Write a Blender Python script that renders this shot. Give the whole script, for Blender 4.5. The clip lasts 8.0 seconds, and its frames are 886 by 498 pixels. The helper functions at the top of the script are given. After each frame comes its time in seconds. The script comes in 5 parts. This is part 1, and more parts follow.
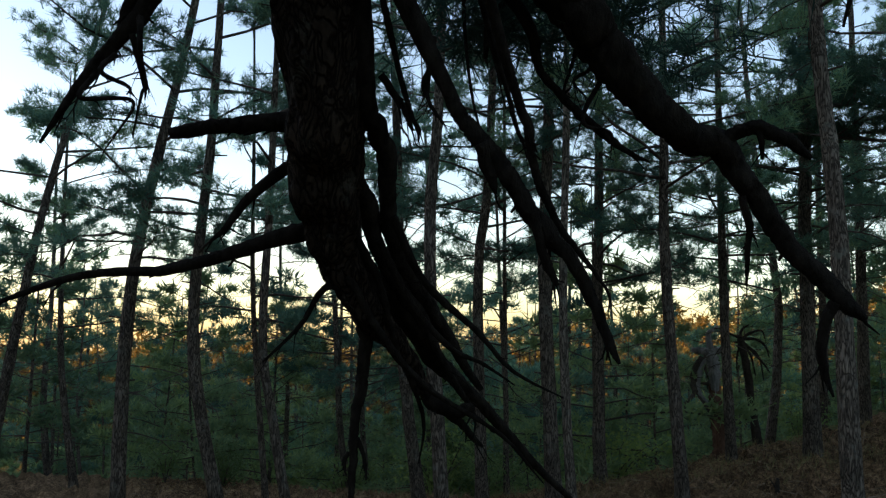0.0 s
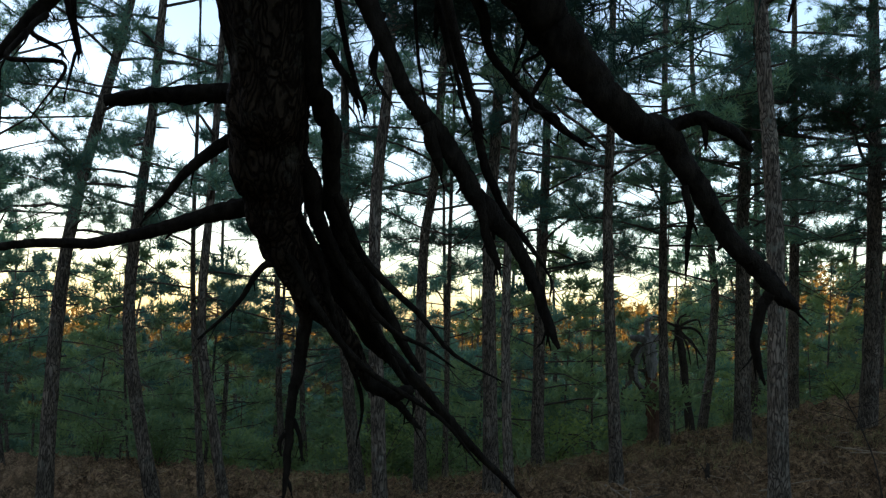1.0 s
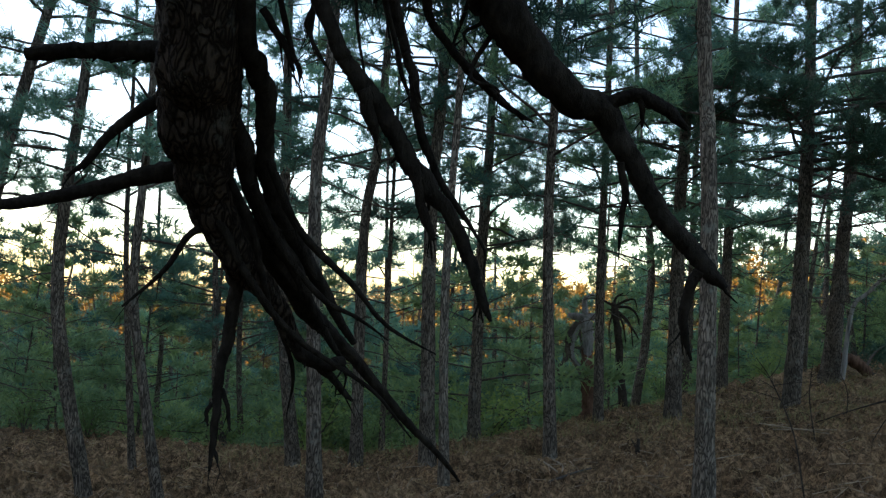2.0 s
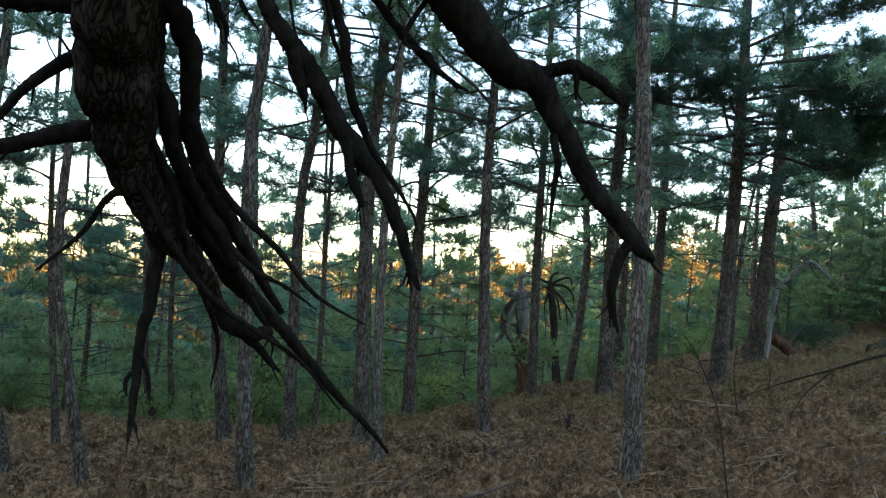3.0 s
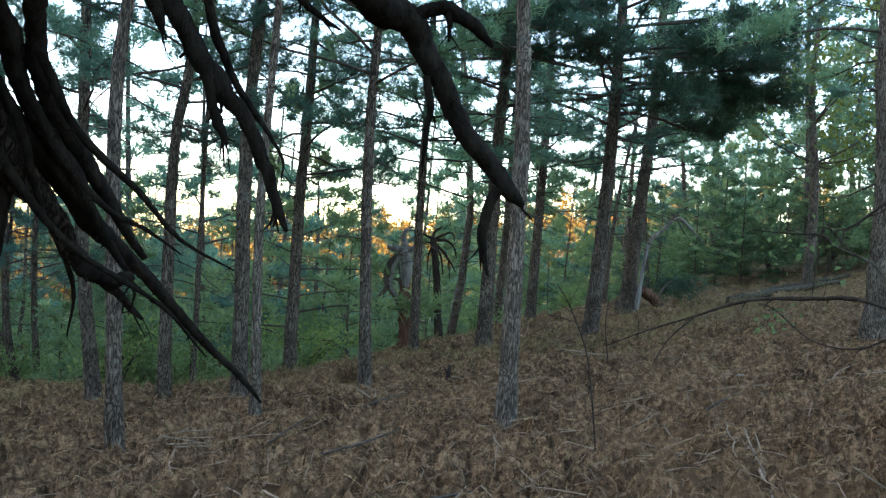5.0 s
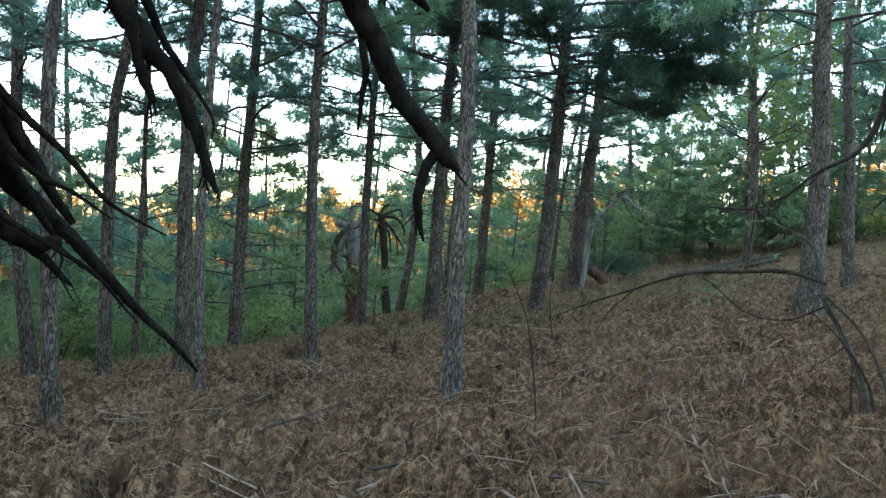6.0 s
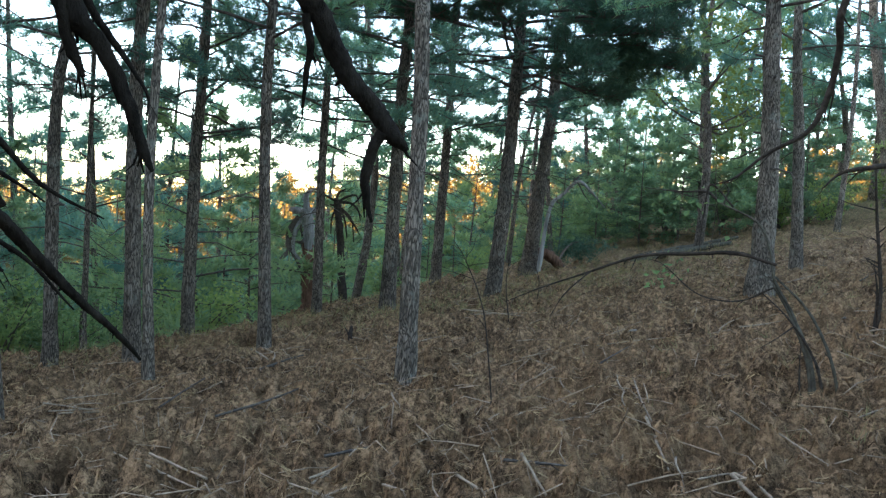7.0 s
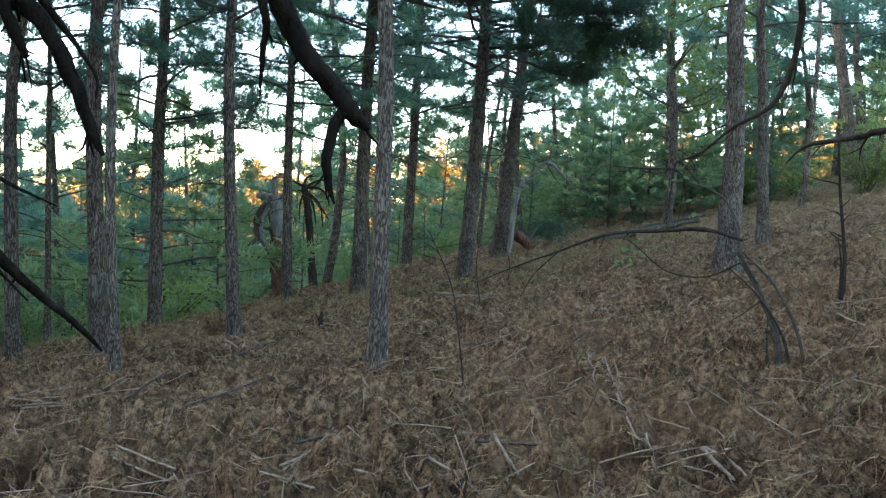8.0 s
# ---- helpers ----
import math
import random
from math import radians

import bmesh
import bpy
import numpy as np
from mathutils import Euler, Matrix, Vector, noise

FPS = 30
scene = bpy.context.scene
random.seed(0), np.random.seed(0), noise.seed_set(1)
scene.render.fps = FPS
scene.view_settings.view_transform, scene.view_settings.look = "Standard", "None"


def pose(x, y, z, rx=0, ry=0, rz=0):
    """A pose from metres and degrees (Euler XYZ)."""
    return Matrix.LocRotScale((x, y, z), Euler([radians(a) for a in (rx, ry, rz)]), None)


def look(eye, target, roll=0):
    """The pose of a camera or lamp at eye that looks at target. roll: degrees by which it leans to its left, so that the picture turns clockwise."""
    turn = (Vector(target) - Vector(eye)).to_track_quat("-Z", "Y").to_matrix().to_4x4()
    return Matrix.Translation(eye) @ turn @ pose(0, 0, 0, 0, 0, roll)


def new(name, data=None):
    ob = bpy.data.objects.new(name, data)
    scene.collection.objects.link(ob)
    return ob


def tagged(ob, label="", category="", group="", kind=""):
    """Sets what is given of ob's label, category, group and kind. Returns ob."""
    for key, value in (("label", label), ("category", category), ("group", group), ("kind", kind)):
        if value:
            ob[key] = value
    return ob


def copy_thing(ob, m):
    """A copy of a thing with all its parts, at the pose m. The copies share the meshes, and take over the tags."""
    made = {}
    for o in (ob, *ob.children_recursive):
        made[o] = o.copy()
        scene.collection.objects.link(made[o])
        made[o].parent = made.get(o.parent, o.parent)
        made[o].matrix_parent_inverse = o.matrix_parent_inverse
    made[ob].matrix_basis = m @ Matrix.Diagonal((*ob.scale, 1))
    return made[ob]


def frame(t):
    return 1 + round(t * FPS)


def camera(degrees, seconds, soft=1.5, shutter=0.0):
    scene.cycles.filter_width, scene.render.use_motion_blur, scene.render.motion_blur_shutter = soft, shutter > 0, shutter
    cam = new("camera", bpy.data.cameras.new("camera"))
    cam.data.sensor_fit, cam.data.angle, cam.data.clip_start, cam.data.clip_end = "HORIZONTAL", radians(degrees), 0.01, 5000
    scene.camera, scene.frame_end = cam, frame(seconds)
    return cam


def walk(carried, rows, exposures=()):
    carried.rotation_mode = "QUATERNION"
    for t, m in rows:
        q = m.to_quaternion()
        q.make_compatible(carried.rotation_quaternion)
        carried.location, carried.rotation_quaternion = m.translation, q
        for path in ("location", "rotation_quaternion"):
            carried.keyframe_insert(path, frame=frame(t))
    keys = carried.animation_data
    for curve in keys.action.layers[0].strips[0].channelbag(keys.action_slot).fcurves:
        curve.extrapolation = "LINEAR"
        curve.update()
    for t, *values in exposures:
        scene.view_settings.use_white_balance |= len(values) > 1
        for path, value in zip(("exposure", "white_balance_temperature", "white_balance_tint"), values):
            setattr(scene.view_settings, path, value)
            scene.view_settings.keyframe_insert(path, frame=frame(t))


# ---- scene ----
cam = camera(58.0, 8.0, soft=1.3)
PATH = [
    (0.0, 0.0, 0.0, 1.65, 96.5, -0.73, 16.16),
    (0.5, -0.003, 0.019, 1.649, 95.86, -1.56, 14.13),
    (1.0, 0.001, 0.034, 1.646, 95.40, -2.01, 12.14),
    (1.5, 0.010, 0.049, 1.643, 94.67, -2.56, 10.07),
    (3.0, 0.056, 0.111, 1.607, 92.55, -3.92, 3.66),
    (3.5, 0.061, 0.125, 1.602, 92.09, -4.22, 1.24),
    (4.0, 0.074, 0.136, 1.594, 91.51, -4.31, -1.05),
    (4.5, 0.087, 0.140, 1.584, 90.79, -4.11, -2.81),
    (6.0, 0.166, 0.123, 1.514, 88.89, -4.22, -8.01),
    (6.5, 0.187, 0.143, 1.506, 88.48, -4.31, -9.71),
    (7.0, 0.208, 0.176, 1.498, 88.12, -3.90, -11.00),
    (7.5, 0.229, 0.201, 1.491, 87.54, -3.29, -12.15),
    (8.0, 0.238, 0.212, 1.486, 87.08, -2.71, -13.10),
]
EXPOSURE = [(0.0, 1.74, 7000, 19), (1.5, 2.36, 6900, 19), (3.0, 3.24, 6800, 19), (4.5, 3.6, 6700, 19), (6.0, 3.84, 6600, 18), (8.0, 3.85, 6550, 18)]
walk(cam, [(t, pose(x, y, z, rx, ry, rz)) for t, x, y, z, rx, ry, rz in PATH], EXPOSURE)

# ---- sky and sun: low evening sun behind an added, unseen ridge on the left ----
world = bpy.data.worlds.new("evening_sky")
scene.world = world
world.use_nodes = True
wn = world.node_tree
sky = wn.nodes.new("ShaderNodeTexSky")
sky.sky_type = "NISHITA"
sky.sun_disc = False
TO_SUN = Vector((-0.97, -0.17, 0.15)).normalized()
sky.sun_elevation = math.asin(TO_SUN.z)
sky.sun_rotation = math.atan2(TO_SUN.x, TO_SUN.y)
sky.dust_density = 0.8
sky.ozone_density = 1.5
wn.links.new(sky.outputs[0], wn.nodes["Background"].inputs[0])
wn.nodes["Background"].inputs[1].default_value = 0.15

sun = new("sun", bpy.data.lights.new("sun", "SUN"))
sun.data.energy = 5.0
sun.data.angle = radians(0.5)
sun.data.color = (1.0, 0.5, 0.16)
sun.matrix_world = look(TO_SUN * 50, (0, 0, 0))

# ---- materials ----
def material(name, build, rough=0.9):
    m = bpy.data.materials.new(name)
    m.use_nodes = True
    nt = m.node_tree
    bsdf = nt.nodes["Principled BSDF"]
    bsdf.inputs["Roughness"].default_value = rough
    bsdf.inputs["Specular IOR Level"].default_value = 0.03
    build(nt, bsdf)
    return m


def node(nt, kind, **values):
    n = nt.nodes.new(kind)
    for k, v in values.items():
        n.inputs[k.replace("_", " ")].default_value = v
    return n


def coords(nt, scale=(1, 1, 1), space="Object"):
    tc = nt.nodes.new("ShaderNodeTexCoord")
    mp = nt.nodes.new("ShaderNodeMapping")
    mp.inputs["Scale"].default_value = scale
    nt.links.new(tc.outputs[space], mp.inputs["Vector"])
    return mp.outputs[0]


def noise_of(nt, vec, scale, detail=4, rough=0.6):
    n = node(nt, "ShaderNodeTexNoise", Scale=scale, Detail=detail, Roughness=rough)
    nt.links.new(vec, n.inputs["Vector"])
    return n.outputs["Fac"]


def ramp(nt, fac, stops):
    r = nt.nodes.new("ShaderNodeValToRGB")
    el = r.color_ramp.elements
    while len(el) < len(stops):
        el.new(0.5)
    for e, (p, c) in zip(el, stops):
        e.position, e.color = p, (*c, 1)
    nt.links.new(fac, r.inputs[0])
    return r.outputs[0]


def mix(nt, fac, a, b, mode="MIX"):
    m = nt.nodes.new("ShaderNodeMix")
    m.data_type, m.blend_type = "RGBA", mode
    if isinstance(fac, float):
        m.inputs[0].default_value = fac
    else:
        nt.links.new(fac, m.inputs[0])
    for s, v in ((6, a), (7, b)):
        if isinstance(v, tuple):
            m.inputs[s].default_value = (*v, 1)
        else:
            nt.links.new(v, m.inputs[s])
    return m.outputs[2]


def bump(nt, bsdf, height, strength, distance):
    b = node(nt, "ShaderNodeBump", Strength=strength, Distance=distance)
    nt.links.new(height, b.inputs["Height"])
    nt.links.new(b.outputs[0], bsdf.inputs["Normal"])


def bark_material(name, dark, mid, light, lichen=None, stretch=(1, 1, 0.2), cells=34):
    def build(nt, bsdf):
        v = coords(nt, stretch)
        vo = nt.nodes.new("ShaderNodeTexVoronoi")
        vo.feature = "DISTANCE_TO_EDGE"
        vo.inputs["Scale"].default_value = cells
        nz = node(nt, "ShaderNodeTexNoise", Scale=9.0, Detail=3.0)
        nt.links.new(v, nz.inputs["Vector"])
        add = nt.nodes.new("ShaderNodeVectorMath")
        add.operation = "MULTIPLY_ADD"
        add.inputs[1].default_value = (0.3, 0.3, 0.3)
        nt.links.new(nz.outputs["Color"], add.inputs[0])
        nt.links.new(v, add.inputs[2])
        nt.links.new(add.outputs[0], vo.inputs["Vector"])
        crack = ramp(nt, vo.outputs["Distance"], [(0.02, (0, 0, 0)), (0.22, (1, 1, 1))])
        plates = ramp(nt, noise_of(nt, v, 40, 6, 0.75), [(0.3, mid), (0.7, light)])
        broad = ramp(nt, noise_of(nt, coords(nt), 2.6, 4, 0.7), [(0.3, (0.5, 0.48, 0.46)), (0.7, (1.25, 1.2, 1.14))])
        col = mix(nt, 1.0, mix(nt, crack, dark, plates), broad, "MULTIPLY")
        if lichen:
            li = ramp(nt, noise_of(nt, coords(nt), 7, 5, 0.7), [(0.56, (0, 0, 0)), (0.68, (0.6, 0.6, 0.6))])
            col = mix(nt, li, col, lichen)
        nt.links.new(col, bsdf.inputs["Base Color"])
        h = mix(nt, 0.4, crack, noise_of(nt, v, 60, 4))
        bump(nt, bsdf, h, 0.9, 0.02)
    return material(name, build, 0.95)


BARK = bark_material("pine_bark", (0.042, 0.035, 0.028), (0.14, 0.117, 0.094), (0.235, 0.198, 0.16), (0.18, 0.18, 0.145))
BARK_PALE = bark_material("pale_pine_bark", (0.055, 0.047, 0.038), (0.17, 0.145, 0.116), (0.285, 0.245, 0.198), (0.21, 0.215, 0.172))
# the trunk's dark silhouette against the sky is put into this near-black colour
BARK_OLD_BACKLIT = bark_material("shaggy_dead_bark_backlit", (0.008, 0.006, 0.0045), (0.02, 0.015, 0.011), (0.048, 0.036, 0.027), (0.075, 0.07, 0.055), (1, 1, 0.35), 26)


def plain(name, a, b, scale, bumpy=0.5, stretch=(1, 1, 1), rough=0.9):
    def build(nt, bsdf):
        v = coords(nt, stretch)
        f = noise_of(nt, v, scale, 6, 0.7)
        broad = ramp(nt, noise_of(nt, coords(nt), scale * 0.12, 3), [(0.3, (0.7, 0.7, 0.7)), (0.7, (1.15, 1.15, 1.15))])
        nt.links.new(mix(nt, 1.0, ramp(nt, f, [(0.3, a), (0.7, b)]), broad, "MULTIPLY"), bsdf.inputs["Base Color"])
        bump(nt, bsdf, f, bumpy, 0.02)
    return material(name, build, rough)


# near-black, with the shade of the backlit hanging limbs put into the colour
BARK_DEAD_BACKLIT = plain("dead_limb_bark_backlit", (0.005, 0.004, 0.003), (0.03, 0.024, 0.018), 26, 1.0, (1, 1, 0.45))
TWIG = plain("dead_twig_wood", (0.045, 0.036, 0.028), (0.135, 0.11, 0.088), 30)
DARK_TWIG = plain("dark_weathered_twig", (0.02, 0.015, 0.011), (0.065, 0.051, 0.039), 30)
TWIG_PALE = plain("dry_twig_wood", (0.12, 0.08, 0.05), (0.42, 0.3, 0.2), 25)
GREY_WOOD = plain("weathered_grey_wood", (0.085, 0.08, 0.072), (0.36, 0.345, 0.315), 14, 0.8, (1, 1, 0.15))
RED_WOOD = plain("rotten_red_wood", (0.035, 0.018, 0.012), (0.2, 0.11, 0.07), 16, 0.9, (1, 1, 0.2))
STICK_WOOD = plain("bleached_stick_wood", (0.14, 0.1, 0.068), (0.38, 0.28, 0.19), 25, 0.5)
PALE_BARK = plain("pale_inner_bark", (0.2, 0.17, 0.135), (0.4, 0.345, 0.28), 30, 0.4)
MOSSY = plain("mossy_log_bark", (0.03, 0.026, 0.018), (0.11, 0.097, 0.07), 18, 0.9)


def leaf_material(name, a, b, c, translucent=0.35, scale=0.9, gloss=0.12, low=0.3, high=0.7, island=1.0):
    """Thin leaves and needles: colour varies from clump to clump and from leaf to leaf, with some light let through."""
    m = bpy.data.materials.new(name)
    m.use_nodes = True
    nt = m.node_tree
    bsdf = nt.nodes["Principled BSDF"]
    bsdf.inputs["Roughness"].default_value = 0.65
    bsdf.inputs["Specular IOR Level"].default_value = gloss
    geo = nt.nodes.new("ShaderNodeNewGeometry")
    f = noise_of(nt, geo.outputs["Position"], scale, 3)
    share = nt.nodes.new("ShaderNodeMath")
    share.operation = "MULTIPLY"
    share.inputs[1].default_value = island
    nt.links.new(geo.outputs["Random Per Island"], share.inputs[0])
    col = mix(nt, share.outputs[0], ramp(nt, f, [(low, a), (high, b)]), c)
    info = nt.nodes.new("ShaderNodeObjectInfo")
    tone = ramp(nt, info.outputs["Random"], [(0.0, (0.5, 0.57, 0.6)), (0.6, (1.05, 1.05, 1.0)), (1.0, (1.45, 1.3, 0.95))])
    col = mix(nt, 1.0, col, tone, "MULTIPLY")
    nt.links.new(col, bsdf.inputs["Base Color"])
    tr = nt.nodes.new("ShaderNodeBsdfTranslucent")
    nt.links.new(col, tr.inputs[0])
    ms = nt.nodes.new("ShaderNodeMixShader")
    ms.inputs[0].default_value = translucent
    nt.links.new(bsdf.outputs[0], ms.inputs[1])
    nt.links.new(tr.outputs[0], ms.inputs[2])
    nt.links.new(ms.outputs[0], nt.nodes["Material Output"].inputs[0])
    return m


NEEDLES = leaf_material("pine_needles", (0.065, 0.18, 0.15), (0.105, 0.23, 0.178), (0.165, 0.26, 0.155), 0.64)
# lighter than NEEDLES, with the haze over the valley put into the colour
YOUNG_NEEDLES = leaf_material("young_pine_needles", (0.115, 0.205, 0.118), (0.16, 0.255, 0.13), (0.215, 0.29, 0.13), 0.6)
# darker and less translucent than NEEDLES
NEEDLES_DARK = leaf_material("dark_pine_needles", (0.032, 0.08, 0.064), (0.05, 0.1, 0.075), (0.055, 0.1, 0.06), 0.35)
# part of the sun's orange is put into this yellow-brown needle colour
FAR_SUNLIT_LEAVES = leaf_material("far_sun_tinted_needles", (0.09, 0.095, 0.035), (0.14, 0.12, 0.04), (0.17, 0.13, 0.045), 0.3, 0.15)
# valley haze is put into this light leaf colour too
SHRUB_LEAVES = leaf_material("shrub_leaves", (0.115, 0.21, 0.09), (0.17, 0.265, 0.1), (0.235, 0.3, 0.105), 0.6)
YELLOW_LEAVES = leaf_material("yellow_green_leaves", (0.13, 0.16, 0.03), (0.18, 0.2, 0.045), (0.22, 0.24, 0.07), 0.45)
LITTER = leaf_material("fallen_needle_straw", (0.07, 0.042, 0.022), (0.33, 0.203, 0.1), (0.52, 0.355, 0.19), 0.1, 9.0, 0.0, 0.36, 0.62, 0.55)
CHIPS = leaf_material("bark_flakes", (0.025, 0.014, 0.009), (0.16, 0.092, 0.053), (0.33, 0.215, 0.13), 0.05, 6.0, 0.0, 0.42, 0.58, 0.4)
DRY_GRASS = leaf_material("dry_grass_blades", (0.2, 0.15, 0.06), (0.28, 0.21, 0.09), (0.32, 0.27, 0.12), 0.3, 2.0)


def ground_build(nt, bsdf):
    v = coords(nt)
    f = noise_of(nt, v, 19, 8, 0.72)
    fine = noise_of(nt, v, 90, 5, 0.8)
    col = ramp(nt, f, [(0.42, (0.008, 0.005, 0.003)), (0.49, (0.085, 0.052, 0.029)), (0.59, (0.35, 0.218, 0.118))])
    col = mix(nt, 0.35, col, ramp(nt, fine, [(0.4, (0.012, 0.008, 0.005)), (0.6, (0.45, 0.285, 0.158))]))
    col = mix(nt, 1.0, col, ramp(nt, noise_of(nt, v, 2.4, 5, 0.7), [(0.36, (0.5, 0.47, 0.44)), (0.58, (1.35, 1.3, 1.25))]), "MULTIPLY")
    rust = ramp(nt, noise_of(nt, v, 0.7, 4), [(0.45, (0, 0, 0)), (0.65, (0.6, 0.6, 0.6))])
    col = mix(nt, rust, col, mix(nt, 0.5, col, (0.3, 0.18, 0.09)))
    # green floor of the lower valley, well past the needle-covered knoll
    sep = nt.nodes.new("ShaderNodeVectorMath")
    sep.operation = "LENGTH"
    nt.links.new(v, sep.inputs[0])
    far = nt.nodes.new("ShaderNodeMapRange")
    far.inputs[1].default_value, far.inputs[2].default_value = 17, 34
    nt.links.new(sep.outputs["Value"], far.inputs[0])
    col = mix(nt, far.outputs[0], col, ramp(nt, noise_of(nt, v, 0.6, 5), [(0.3, (0.05, 0.06, 0.025)), (0.7, (0.10, 0.10, 0.045))]))
    nt.links.new(col, bsdf.inputs["Base Color"])
    bump(nt, bsdf, mix(nt, 0.5, f, fine), 1.0, 0.05)


GROUND = material("pine_needle_floor", ground_build, 0.98)

# ---- the ground: a knoll that rises to the right and drops into a valley ----
CREST_AZ = np.radians([-180, -60, -45, -38, -30, -24, -14, -5, 0, 3, 7, 11, 18, 23, 30, 60, 180])
CREST_R = np.array([60, 24, 19, 17, 14.5, 12.5, 10.2, 10.8, 11.8, 12.9, 14, 16.6, 20, 27, 45, 60, 60.0])
HILL_AZ = np.radians([-180, -70, -40, -15, 0, 10, 20, 35, 60, 180])
HILL_EL = np.array([4, -4.0, -4.5, -3.8, -1.2, 0.6, 1.8, 3.4, 5.5, 4.0])


def soft(u, s):
    return s * np.logaddexp(0, u / s)


def step(a, b, u):
    k = np.clip((u - a) / (b - a), 0, 1)
    return k * k * (3 - 2 * k)


def ground_z(x, y):
    x, y = np.asarray(x, float), np.asarray(y, float)
    r = np.hypot(x, y)
    az = np.arctan2(x, y)
    k = np.where(r > 28, (28 + (r - 28) * 0.3) / np.maximum(r, 1), 1.0)
    cx, cy = x * k, y * k
    z = 0.14 * cx - 0.01 * cy + 0.07 * soft(cx - 7, 1.5) + 0.085 * soft(-(cx + 4), 1.5)
    z = z - np.minimum(0.3 * soft(r - np.interp(az, CREST_AZ, CREST_R) - 0.6, 0.5), 9.0)
    hill = np.minimum(r, 190) * np.tan(np.radians(np.interp(az, HILL_AZ, HILL_EL)))
    z = z + (hill - z) * step(60, 170, r)
    # unseen ridge, added to hide the sun from this side of the valley
    u, v = -0.985 * x - 0.173 * y, -0.173 * x + 0.985 * y
    z = z + 46 * step(48, 75, u) * step(220, 150, u) * step(70, 58, v)
    return z


def gz(x, y):
    return float(ground_z(x, y))


def mesh_of(name, verts, faces, mat=None, smooth=True):
    me = bpy.data.meshes.new(name)
    me.from_pydata(verts, [], faces)
    if smooth:
        me.polygons.foreach_set("use_smooth", [True] * len(me.polygons))
    if mat:
        me.materials.append(mat)
    me.update()
    return me


def part(name, me, parent=None, label=""):
    ob = new(name, me)
    if parent:
        ob.parent = parent
    return tagged(ob, label)


TABLES = {}


def value_noise(x, y, seed):
    """Smooth lattice noise for arrays."""
    if seed not in TABLES:
        TABLES[seed] = np.random.default_rng(seed).random((256, 256))
    tab = TABLES[seed]
    xi, yi = np.floor(x).astype(int), np.floor(y).astype(int)
    u, v = x - xi, y - yi
    u, v = u * u * (3 - 2 * u), v * v * (3 - 2 * v)
    g = lambda i, j: tab[(xi + i) % 256, (yi + j) % 256]
    return (g(0, 0) * (1 - u) + g(1, 0) * u) * (1 - v) + (g(0, 1) * (1 - u) + g(1, 1) * u) * v


def billow(x, y, seed):
    """Rounded humps with narrow creases between them, 0 to 1."""
    return np.abs(value_noise(x, y, seed) * 2 - 1)


def clods(x, y):
    """Small clumps of the needle carpet, with creases and a few deep gaps between them."""
    wx, wy = x + 0.1 * value_noise(x * 4, y * 4, 21), y + 0.1 * value_noise(x * 4 + 7, y * 4, 22)
    a = billow(wx * 4.1, wy * 4.1, 1) - 0.35
    b = billow(wx * 9.3 + 9, wy * 9.3, 2) - 0.35
    c = billow(wx * 19 + 4, wy * 19, 5) - 0.35
    d = value_noise(x * 0.9, y * 0.9 + 5, 3) - 0.5
    pit = np.clip(value_noise(wx * 7 + 1, wy * 7, 6) - 0.66, 0, 0.16) + 0.6 * np.clip(value_noise(wx * 14, wy * 14 + 2, 7) - 0.64, 0, 0.16)
    return 0.1 * a + 0.13 * b + 0.06 * c + 0.08 * d - 0.85 * pit


CLOD_MEAN = 0.053
